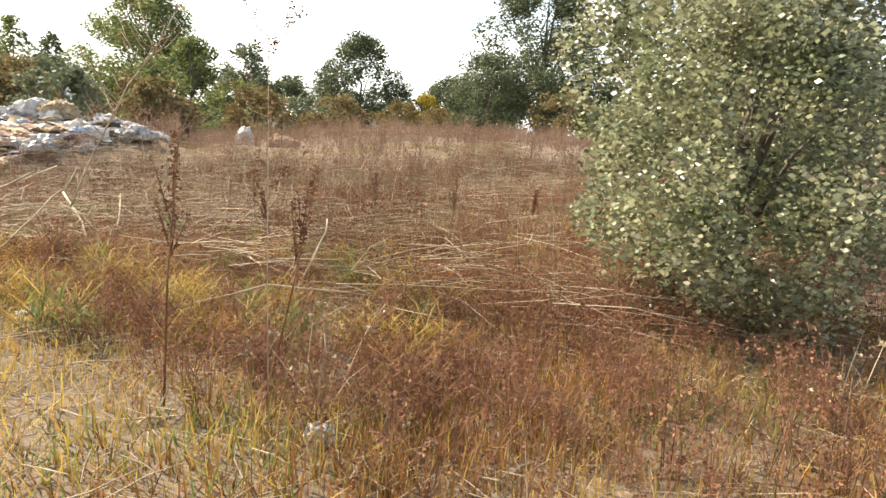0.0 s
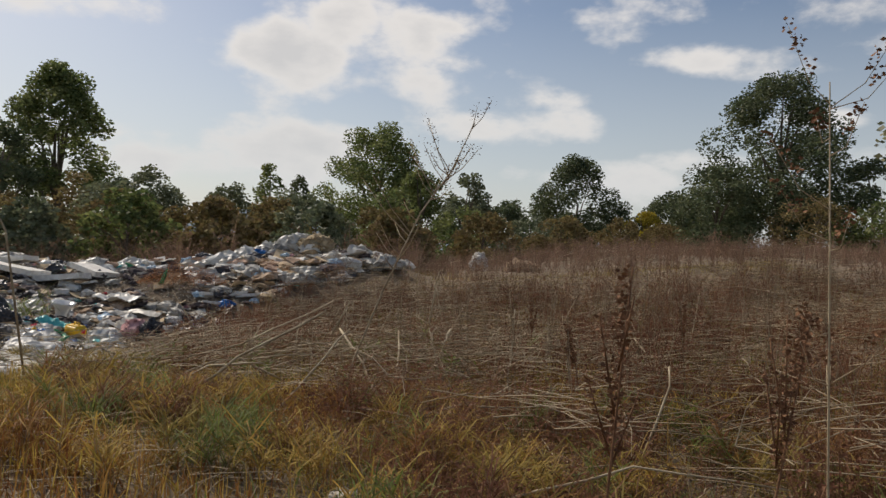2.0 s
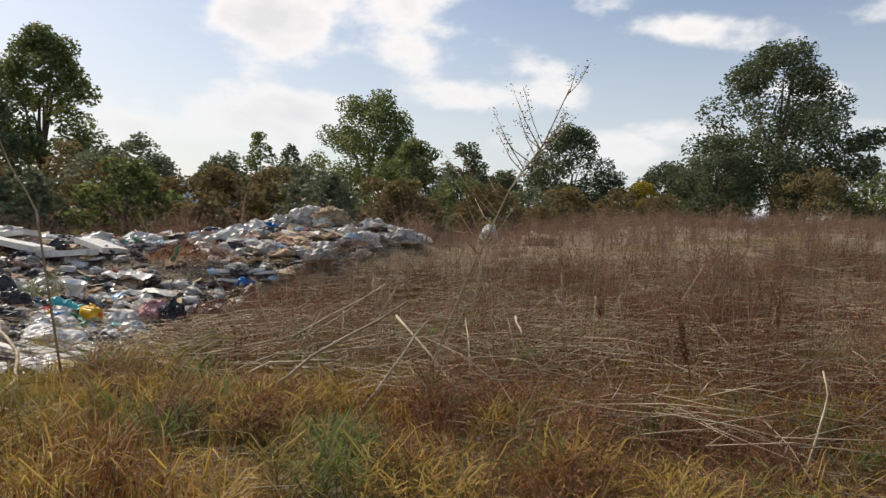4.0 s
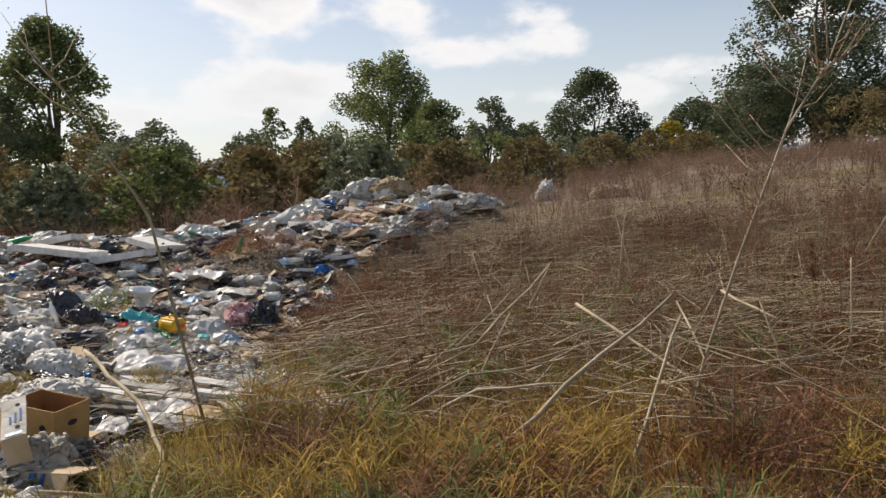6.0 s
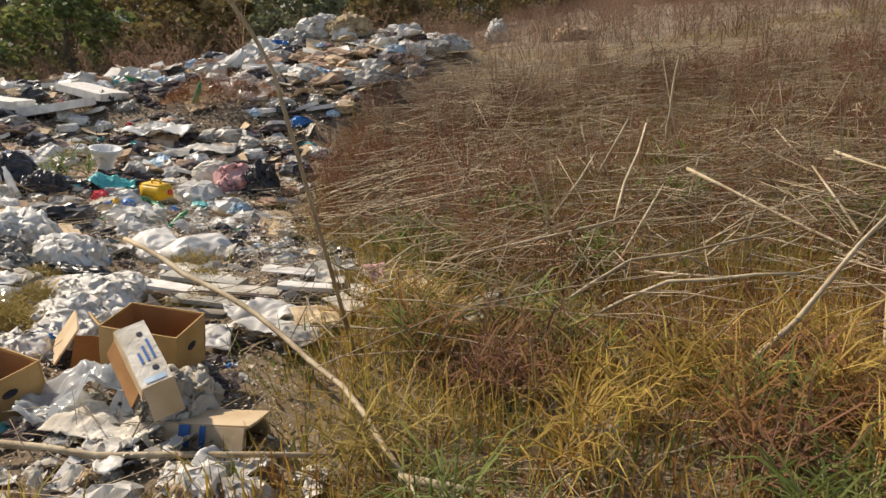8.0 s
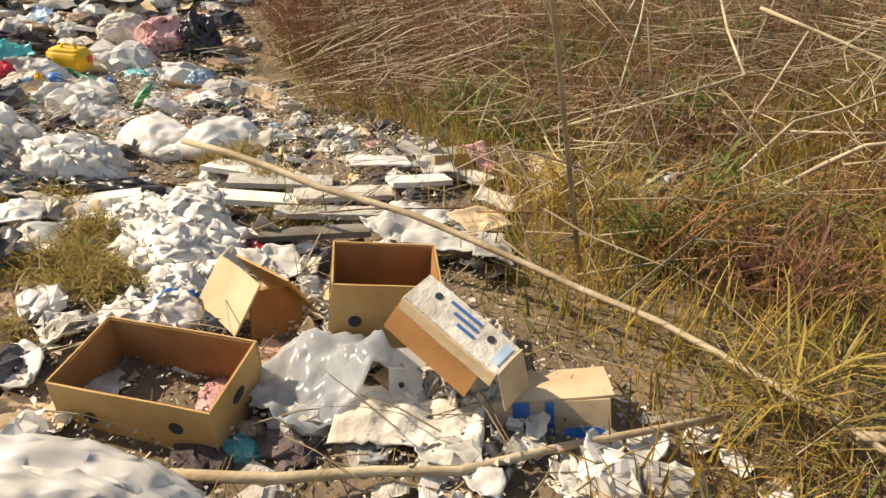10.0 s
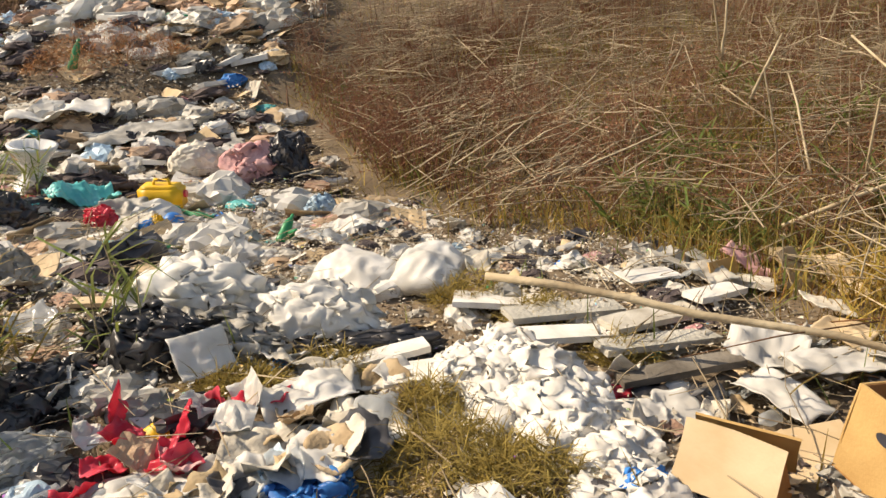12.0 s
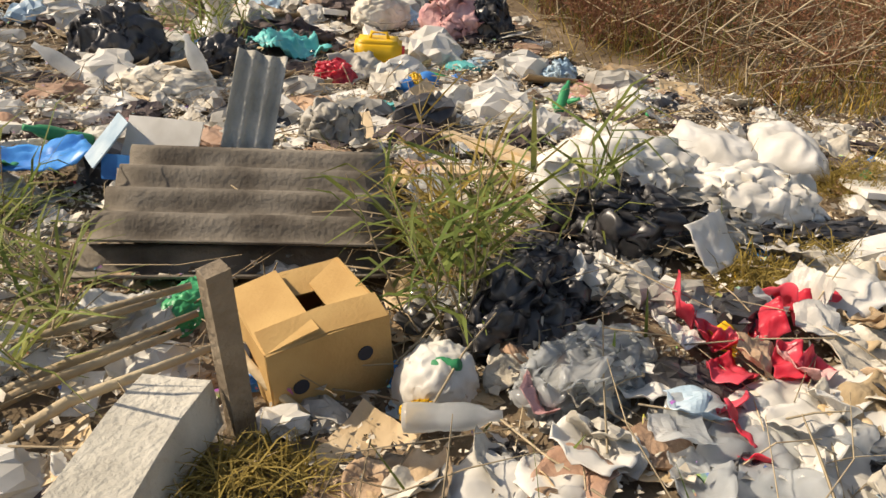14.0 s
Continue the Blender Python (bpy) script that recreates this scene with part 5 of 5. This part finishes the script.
def leafy(name, label, x, y, n, hmin, hmax, w, spread, material, seed, stems=8):
    """Upright grassy plant: arching wide leaves round a few stems."""
    r = np.random.default_rng(seed)
    t = thing(name, label, "plant", pose(x, y, gz(x, y)))
    a = r.uniform(0, 2 * np.pi, stems)
    B = np.stack([r.normal(0, spread * 0.3, stems), r.normal(0, spread * 0.3, stems), np.zeros(stems)], 1)
    T = B + np.stack([np.cos(a) * spread * 0.5, np.sin(a) * spread * 0.5, r.uniform(hmin, hmax, stems)], 1)
    V, F = rods(B, T, np.full(stems, 0.004), np.full(stems, 0.0015), 4)
    part("stalk_tuft", mesh_data("stalk_tuft", V, F, M_CANE), None, t)
    k = r.integers(0, stems, n); u = r.uniform(0.1, 0.95, n)[:, None]
    P = B[k] * (1 - u) + T[k] * u
    b = r.uniform(0, 2 * np.pi, n); l = r.uniform(0.12, 0.30, n)
    E = P + np.stack([np.cos(b) * l, np.sin(b) * l, l * r.uniform(-0.3, 0.9, n)], 1)
    V, F = strips(P, E, np.full(n, w), l * 0.22, r)
    part("foliage", mesh_data("foliage", V, F, material), None, t)


leafy("reed_plant", "green and yellowing wild grass plant in the rubbish", -5.72, 18.06, 150, 0.35, 0.72, 0.017, 0.34, M_GREEN, 240, 16)
leafy("reed_plant", "half-dry wild grass plant in the rubbish", -5.62, 18.22, 130, 0.3, 0.6, 0.011, 0.30, M_HAY, 241, 14)
leafy("reed_plant", "slender green grass plant beside a white sack", -5.12, 18.20, 40, 0.3, 0.62, 0.013, 0.16, M_GREEN, 242, 5)
leafy("reed_plant", "green weed growing at the tip's edge", -6.95, 18.35, 130, 0.15, 0.40, 0.012, 0.4, M_GREEN, 243, 14)
leafy("reed_plant", "green weed growing beside roofing sheets", -7.1, 18.9, 110, 0.2, 0.45, 0.012, 0.35, M_GREEN, 244, 12)
leafy("reed_plant", "green weed growing between black bags", -6.0, 21.6, 120, 0.2, 0.5, 0.016, 0.4, M_GREEN, 245, 12)
leafy("reed_plant", "low green weed by the path", -1.75, 18.3, 160, 0.1, 0.3, 0.016, 0.45, M_GREEN, 246, 18)
leafy("reed_plant", "low dark green nettles beside fallen stalks", -1.2, 17.0, 160, 0.1, 0.26, 0.022, 0.3, M_GREEN, 247, 18)
lump("plastic_bag", "dirty whitish bag caught in green weeds", "bag", -1.45, 17.12, 0.20, 0.15, 0.16, M_GREYISH, 178, 0.45, 0)
lump("plastic_bag", "pale blue plastic bag beside the path", "bag", -1.84, 14.98, 0.13, 0.1, 0.08, M_BLUE, 179, 0.4, 0)
lump("bottle", "squashed clear bottle in the grass", "bottle", -1.05, 15.85, 0.12, 0.07, 0.05, M_CLEAR, 190, 0.4, 40)

for k, (x, y) in enumerate([(-5.25, 17.62), (-5.12, 17.45), (-4.9, 17.62), (-4.72, 17.62), (-5.4, 17.36), (-4.55, 17.8), (-5.0, 17.38), (-4.82, 17.5), (-5.1, 17.25), (-4.6, 17.45), (-5.5, 17.3), (-5.3, 17.1), (-4.75, 17.22), (-5.62, 17.5), (-5.75, 17.55), (-5.2, 16.9)]):
    simple("packaging", "small crumpled piece of food packaging", "packaging", sheet_bm(340 + k, 0.11, 0.13, 0.16, 0.02, 0.003, 12), (M_WHITE, M_TAN, M_CLEAR, M_WHITE, M_LBLUE, M_PAPER, M_PINK, M_WHITE)[k % 8], lie(x, y, gz(x, y) + 0.05, 25 * math.sin(k), 25 * math.cos(k * 2.0), k * 61))
# white sheets under the boxes and torn cartons
film("packing_sheet", "creased white packing sheet under a carton", "packing sheet", -2.62, 16.95, 0.46, 0.16, 0.06, M_WHITE, 301, -18, 0.08)
film("packing_sheet", "creased white packing sheet under a carton", "packing sheet", -2.98, 16.92, 0.20, 0.30, 0.06, M_WHITE, 302, 10, 0.06)
simple("cardboard_sheet", "flat brown cardboard sheet beside a box", "cardboard", slab_bm(0.32, 0.22, 0.006, 303, 0.01), M_CARD_PALE, lay(-3.14, 16.66, 0.08, 14, -10, -20))
simple("cardboard_tube", "long grey-brown cardboard tube", "tube", tube_bm([(-3.42, 17.02, -0.16), (-3.0, 17.14, -0.20)], [0.045, 0.045], 12), M_WOOD, Matrix())
for k, (x, y, w, l, rx, yaw, mt) in enumerate([(-2.45, 18.05, 0.18, 0.34, 20, 60, M_PAPER), (-2.75, 17.95, 0.34, 0.14, 4, 5, M_FOAM), (-2.22, 18.15, 0.16, 0.16, 18, 30, M_WHITE), (-1.95, 18.1, 0.30, 0.2, 16, 20, M_PINK), (-1.75, 17.95, 0.3, 0.2, 10, -15, M_CARD_PALE), (-2.35, 17.85, 0.22, 0.16, 62, 10, M_CARD), (-1.8, 17.7, 0.26, 0.2, 12, 25, M_CARD_PALE)]):
    simple("cardboard_sheet", "torn piece of packaging lying on stalks", "cardboard", slab_bm(w, l, 0.008, 310 + k, 0.016), mt, lie(x, y, gz(x, y) + 0.07, rx, 4, yaw))
lump("rubbish_sack", "white box-shaped parcel beside the jerrycan", "sack", -4.5, 22.3, 0.26, 0.2, 0.2, M_PAPER, 330, 0.2, 10)
lump("rubbish_bag", "purplish grey bundle of cloth", "bag", -4.05, 21.75, 0.28, 0.2, 0.24, M_PINK, 331, 0.5, 0)
film("plastic_film", "grey plastic sheet spread over the heap", "plastic film", -4.95, 23.2, 1.1, 0.5, 0.14, M_GREYISH, 332, 10, 0.04)
film("plastic_film", "whitish plastic sheet spread over the heap", "plastic film", -5.6, 23.8, 1.0, 0.5, 0.16, M_WHITE, 333, -12, 0.04)
film("plastic_film", "dark teal plastic bag by the jerrycan", "plastic film", -5.45, 21.55, 0.5, 0.36, 0.3, M_TURQ, 334, 20, 0.04)

# ==== big pieces at the back of the tip ====
for k, (x, y, w, l, yaw, rx) in enumerate([(-8.6, 24.6, 0.6, 1.5, 84, 8), (-7.4, 24.6, 0.5, 1.0, 96, -6), (-7.2, 25.4, 0.6, 0.9, 70, 12), (-9.4, 25.4, 0.7, 1.2, 100, -8), (-8.8, 27.6, 0.7, 1.1, 76, 10)]):
    simple("foam_slab", "large broken white foam slab on the heap", "foam slab", slab_bm(w, l, 0.12, k + 80, 0.04), M_FOAM, lie(x, y, gz(x, y) + 0.10, rx, 4, yaw))
lump("rubbish_sack", "big white plastic sack on top of the heap", "sack", -3.95, 29.7, 0.55, 0.4, 0.42, M_WHITE, 191, 0.4, 0)
lump("rubbish_sack", "brown stuffed sack beside a white one", "sack", -3.3, 29.5, 0.5, 0.4, 0.35, M_TAN, 192, 0.4, 0)
lump("rubbish_sack", "white plastic sack at the heap's end", "sack", -1.2, 29.0, 0.4, 0.3, 0.25, M_WHITE, 193, 0.5, 0)
lump("rubbish_sack", "white plastic sack out in the field", "sack", 0.68, 37.1, 0.36, 0.3, 0.50, M_WHITE, 194, 0.4, 0)
lump("rubbish_sack", "pale sack lying out in the field", "sack", 2.3, 33.0, 0.5, 0.3, 0.3, M_TAN, 195, 0.4, 0)

# ==== single stalks and tall weeds ====


def stalk(label, pts, r0, material=M_CANE):
    pts = [np.array(p, dtype=float) for p in pts]
    out_ = []
    for a, b in zip(pts, pts[1:]):
        for u in (0, 0.34, 0.67):
            out_.append(a * (1 - u) + b * u + R4.normal(0, 0.008, 3))
    out_.append(pts[-1])
    return rod_thing("dry_stalk", label, "stalk", out_, np.linspace(r0 * 1.25, r0 * 0.7, len(out_)), material, 6)


LS = "long pale dry stalk leaning over the weeds"
for pts, rad in [
    ([(-0.54, 16.10, -0.2), (0.02, 16.31, 0.2), (0.68, 16.72, 0.6)], 0.013),
    ([(0.31, 16.27, -0.33), (0.56, 16.68, 0.05), (0.81, 17.1, 0.4)], 0.011),
    ([(0.27, 18.78, 0.2), (0.76, 17.87, -0.05), (1.17, 16.84, -0.2)], 0.012),
    ([(-1.35, 17.06, -0.3), (-0.58, 17.28, 0.0), (0.37, 17.37, 0.1)], 0.010),
    ([(-1.08, 17.05, -0.3), (-0.5, 16.9, 0.02), (0.11, 16.7, 0.1)], 0.012),
    ([(-0.15, 19.89, -0.05), (0.11, 19.86, 0.45)], 0.013),
    ([(0.98, 21.4, -0.1), (1.03, 21.45, 0.4), (1.12, 21.5, 0.85)], 0.012),
    ([(-1.70, 18.09, -0.2), (-0.56, 17.81, 0.1), (0.06, 19.19, 0.5)], 0.011),
    ([(1.58, 19.03, 0.2), (1.63, 17.8, 0.2)], 0.011),
    ([(0.83, 18.5, -0.1), (3.17, 19.9, 0.0)], 0.010),
    ([(1.2, 17.6, -0.3), (1.05, 18.4, 0.25)], 0.010),
    ([(2.3, 18.2, -0.3), (2.36, 18.3, 0.55)], 0.008),
    ([(-0.9, 18.6, -0.2), (-0.3, 19.4, 0.25)], 0.009),
    ([(1.0, 15.9, -0.3), (2.0, 16.3, -0.1), (2.9, 16.4, -0.2)], 0.009),
    ([(3.3, 15.5, -0.25), (3.5, 15.7, 0.15), (3.55, 15.9, 0.35)], 0.009),
    ([(2.3, 14.3, -0.2), (3.1, 14.5, 0.0), (3.9, 14.4, -0.05)], 0.007),
]:
    stalk(LS, pts, rad)
for pts in ([(-3.73, 17.77, 0.20), (-3.16, 17.18, 0.13), (-2.67, 16.72, 0.05), (-2.17, 16.04, -0.02), (-1.89, 15.41, -0.03), (-1.81, 15.08, -0.01)], [(-3.75, 15.78, 0.06), (-3.0, 15.62, 0.0), (-2.15, 15.62, -0.07)], [(-3.3, 15.2, 0.0), (-2.7, 15.3, -0.02), (-2.2, 15.1, -0.06)], [(-1.93, 15.39, -0.02), (-1.35, 15.27, -0.08)]):
    stalk("long thick pale cane lying on rubbish and grass", pts, 0.014)


def tall_weed(label, pts, r0, branches, seed, heads=14, head=0.014, reach=1.0):
    """A tall thin weed: stem, fine forked branches, small seed clusters."""
    r = np.random.default_rng(seed)
    pts = np.array(pts, dtype=float)
    t = thing("tall_weed", label, "weed", Matrix.Translation(pts[0]))
    o = pts[0]
    part("stem", tube_bm(pts - o, np.linspace(r0, r0 * 0.4, len(pts)), 6), M_CANE, t)
    tips = []
    for k in range(branches):
        u = r.uniform(0.45, 0.98) * (len(pts) - 1)
        i = int(min(u, len(pts) - 2))
        p = pts[i] * (1 - (u - i)) + pts[i + 1] * (u - i) - o
        a = r.uniform(0, 2 * np.pi)
        l = r.uniform(0.25, 0.75) * reach
        q = p + np.array([math.cos(a) * l * 0.6, math.sin(a) * l * 0.6, l * r.uniform(0.4, 0.9)])
        part("branch", tube_bm([p, (p + q) / 2 + np.array([0, 0, -0.04]), q], [r0 * 0.45, r0 * 0.35, r0 * 0.18], 4), M_CANE, t)
        tips.append((p, q))
    C = np.concatenate([p + (q - p) * r.uniform(0.45, 1.1, (heads, 1)) + r.normal(0, 0.022 * reach, (heads, 3)) for p, q in tips])
    V, F = leaf_quads(C, head, r)
    part("seed_head", mesh_data("seed_head", V, F, M_SEED), None, t)
    return t


tall_weed("tall bare weed with fine branches and seeds", [(0.77, 16.88, -0.35), (0.9, 16.93, 0.14), (1.14, 16.98, 0.77), (1.47, 17.08, 1.53), (1.74, 17.13, 1.92), (1.95, 17.2, 2.4)], 0.012, 26, 251, 26, 0.016)
tall_weed("tall thin upright weed with small seed heads", [(3.26, 12.3, -0.36), (3.23, 12.3, 0.6), (3.22, 12.3, 1.2), (3.21, 12.3, 1.62)], 0.0038, 13, 252, 40, 0.012, 0.4)
tall_weed("dry leaning weed beside the path", [(-2.16, 16.6, -0.25), (-2.41, 16.6, 1.25), (-2.47, 16.55, 1.42), (-2.56, 16.5, 1.6), (-2.63, 16.45, 1.83), (-2.79, 16.4, 2.1), (-2.93, 16.35, 2.32)], 0.011, 6, 254, 8)


def dock(x, y, h, seed, n=230):
    """A dead dock: upright stem crusted with dark brown seed."""
    r = np.random.default_rng(seed)
    t = thing("dock_weed", "dead upright weed with dark brown seed spikes", "weed", pose(x, y, gz(x, y), r.normal() * 5, r.normal() * 6, r.uniform(0, 360)))
    part("stem", tube_bm([(0, 0, 0), (0.02, 0, h * 0.5), (0.0, 0.02, h)], [0.007, 0.005, 0.003], 5), M_SEED, t)
    for k in range(5):
        z = h * r.uniform(0.55, 0.82); a = r.uniform(0, 6.28); l = h * r.uniform(0.15, 0.28)
        q = np.array([math.cos(a) * l * 0.4, math.sin(a) * l * 0.4, z + l])
        part("branch", tube_bm([(0, 0, z), q * np.array([0.6, 0.6, 1]) - np.array([0, 0, l * 0.4]), q], [0.004, 0.003, 0.002], 4), M_SEED, t)
        C = np.array([0, 0, z]) + (q - np.array([0, 0, z])) * r.uniform(0.15, 1, (n // 8, 1)) + r.normal(0, 0.011, (n // 8, 3))
        part("seed_spike", mesh_data("seed_spike", *leaf_quads(C, 0.017, r), M_SEED), None, t)
    C = np.stack([r.normal(0, 0.013, n), r.normal(0, 0.013, n), h * r.uniform(0.62, 1.0, n)], 1)
    part("seed_spike", mesh_data("seed_spike", *leaf_quads(C, 0.017, r), M_SEED), None, t)


for k, (x, y, h) in enumerate([(2.71, 12.7, 1.42), (3.2, 13.0, 1.36), (4.2, 18.6, 1.0), (5.0, 17.4, 1.1), (2.6, 19.5, 0.9), (6.2, 18.0, 0.8), (3.0, 16.9, 0.9)]):
    dock(x, y, h, 260 + k)
for k, (x, y, s_) in enumerate([(4.82, 13.04, 0.08), (6.65, 11.79, 0.10), (3.49, 12.41, 0.12), (5.24, 11.33, 0.13), (4.01, 12.69, 0.07), (3.88, 11.5, 0.1), (1.5, 14.3, 0.12), (2.9, 14.0, 0.09)]):
    lump("plastic_bag", "dirty pale plastic bag half buried in dry grass", "bag", x, y, s_, s_ * 0.7, s_ * 0.6, M_PAPER, 270 + k, 0.5, k * 50)

BUSHES = [weed_clump(800 + i, 1.0) for i in range(4)]
BUSH_MESH = [mesh_data("weed_bush", V, F, (M_SEED, M_WEED, M_SEED, M_STRAW)[i]) for i, (V, F) in enumerate(BUSHES)]
for k, (x, y) in enumerate([[4.59, 12.19], [5.48, 11.55], [3.88, 12.67], [6.56, 12.91], [5.38, 14.59], [3.33, 15.36], [5.89, 12.11], [3.11, 13.56], [4.7, 15.66], [6.63, 15.26], [2.1, 19.09], [1.36, 15.16], [4.44, 16.47], [3.78, 17.86], [-0.99, 17.72], [5.74, 18.61], [3.9, 11.9], [4.5, 12.9], [5.2, 12.4], [3.5, 13.0], [2.9, 12.9], [4.9, 13.8], [5.7, 13.4], [3.4, 14.4], [4.2, 14.7], [2.4, 14.0], [2.0, 14.8], [4.1, 11.4]]):
    y = y - 0.3
    b_ = tagged(new("weed_bush", BUSH_MESH[k % 4]), "brittle brown branching weed beside the path", "weed", "dead weeds by the path")
    b_.matrix_world = pose(x, y, gz(x, y), 0, 0, k * 67) @ Matrix.Scale(0.42 + 0.09 * (k % 5), 4)

R6 = np.random.default_rng(66)
for k in range(70):
    x, y = R6.uniform(-1.6, 4.5), R6.uniform(17.2, 23.5)
    if in_dump(x, y) > 0.1:
        continue
    l = R6.uniform(0.45, 1.25)
    a, e = R6.uniform(0, 2 * math.pi), R6.choice([0.15, 0.5, 1.1, 1.35])
    z = gz(x, y)
    d = np.array([math.cos(a) * math.cos(e), math.sin(a) * math.cos(e), math.sin(e)]) * l
    p0 = np.array([x, y, z + (0.02 if e > 0.4 else 0.25)])
    rod_thing("dry_stalk", "pale dry cane among brown weeds", "stalk", [p0, p0 + d * 0.5 + R6.normal(0, 0.02, 3), p0 + d], np.array([0.009, 0.008, 0.005]) * R6.uniform(0.6, 1.2), M_CANE, 5)
for k, (x, y) in enumerate([(-0.6, 18.2), (0.4, 19.5), (1.5, 18.4), (-1.0, 19.6), (2.5, 20.0), (-1.9, 19.0), (0.9, 21.0)]):
    leafy("nettle", "dark green nettles among fallen stalks", x, y, 150, 0.12, 0.34, 0.022, 0.4, M_GREEN, 400 + k, 16)
for k in range(120):
    x, y = R6.uniform(-2.0, 4.6), R6.uniform(12.8, 16.9)
    if y < 15.3 - 0.55 * x:
        y += 1.0
    if on_path(x, y) > 0.4 or in_dump(x, y) > 0.1:
        continue
    leafy("ochre_weed", ("bushy ochre weed with drying narrow leaves", "low rust-brown weed with drying leaves", "bushy ochre weed with drying narrow leaves", "low green weed in dry grass", "low straw-yellow weed with dry leaves", "dark red-brown dead weed")[k % 6], x, y, 150, 0.10, 0.34, 0.009, 0.26, (M_GRASS, M_RUST, M_GRASS, M_GREEN, M_HAY, M_WEED)[k % 6], 420 + k, 12)


# close-packed torn scraps on the near edge of the tip
R6 = np.random.default_rng(66)
SCRAPS = []
# red wrappers, boxes, blue bags, roofing and white sacks stay uncovered
CLEAR_SPOTS = [(-5.02, 17.62, 0.36), (-6.35, 18.0, 0.42), (-3.8, 18.75, 0.4), (-4.66, 17.12, 0.2), (-3.80, 16.68, 0.16), (-2.88, 16.56, 0.34), (-3.85, 16.07, 0.42), (-2.65, 16.1, 0.36), (-3.5, 16.66, 0.25), (-6.6, 19.2, 0.7), (-5.93, 17.74, 0.2), (-6.06, 17.62, 0.2), (-3.98, 16.98, 0.36), (-4.35, 16.9, 0.3)]
for k in range(16):
    w, l = R6.uniform(0.10, 0.20), R6.uniform(0.10, 0.24)
    name, label, category, m_, odds = [
        ("plastic_scrap", "torn off-white plastic scrap among the rubbish", "plastic", M_WHITE, 1.0),
        ("paper_scrap", "creased cream paper scrap among the rubbish", "paper", M_PAPER, 1.2),
        ("plastic_film", "crumpled clear plastic scrap among the rubbish", "plastic film", M_CLEAR, 0.7),
        ("cardboard_scrap", "torn pale cardboard scrap among the rubbish", "cardboard", M_CARD_PALE, 0.7),
        ("plastic_scrap", "torn off-white plastic scrap among the rubbish", "plastic", M_WHITE, 1.0),
        ("cloth_scrap", "brown torn cloth scrap among the rubbish", "rag", M_TAN, 0.6),
        ("paper_scrap", "creased cream paper scrap among the rubbish", "paper", M_PAPER, 1.2),
        ("plastic_scrap", "small torn black plastic scrap", "plastic", M_BLACK, 0.3)][k % 8]
    bm = sheet_bm(600 + k, w, l, 0.13, 0.015, 0.003, 10)
    for v in bm.verts:
        q = noise.noise(Vector((v.co.x * 11 + k, v.co.y * 11, k))) * 0.35
        u_, v_ = v.co.x / w * 2, v.co.y / l * 2
        v.co.x, v.co.y = v.co.x * (1 + q) * math.sqrt(1 - 0.42 * min(v_ * v_, 1)), v.co.y * (1 - q) * math.sqrt(1 - 0.42 * min(u_ * u_, 1))
    for f in bm.faces:
        f.smooth = True
    ob = simple(name, label, category, bm, m_, pose(-5.2 + 0.05 * k, 17.2, gz(-5.2, 17.2) + 0.02))
    SCRAPS.append((ob, odds))
ODDS = np.array([q for _, q in SCRAPS]); ODDS = ODDS / ODDS.sum()
for n_, x0, x1, y0, y1, s0, s1 in [(230, -6.3, -4.1, 16.4, 18.2, 0.45, 1.1), (200, -7.5, -2.4, 16.2, 20.5, 0.5, 1.2), (60, -4.6, -2.4, 15.6, 17.2, 0.4, 0.9), (90, -3.7, -2.1, 15.0, 15.75, 0.3, 0.75)]:
    left = n_
    while left:
        x, y = R6.uniform(x0, x1), R6.uniform(y0, y1)
        if y0 > 15.5 and R6.uniform() > float(in_dump(x, y)):
            left -= R6.uniform() < 0.2
            continue
        if any((x - a_) ** 2 + (y - b_) ** 2 < c_ * c_ for a_, b_, c_ in CLEAR_SPOTS):
            left -= 1
            continue
        src = SCRAPS[int(R6.choice(len(SCRAPS), p=ODDS))][0]
        m = lie(x, y, gz(x, y) + R6.uniform(0.0, 0.03), R6.normal() * 9, R6.normal() * 9, R6.uniform(0, 360)) @ Matrix.Scale(R6.uniform(s0, s1), 4)
        copy_thing(src, m).matrix_world = m
        left -= 1
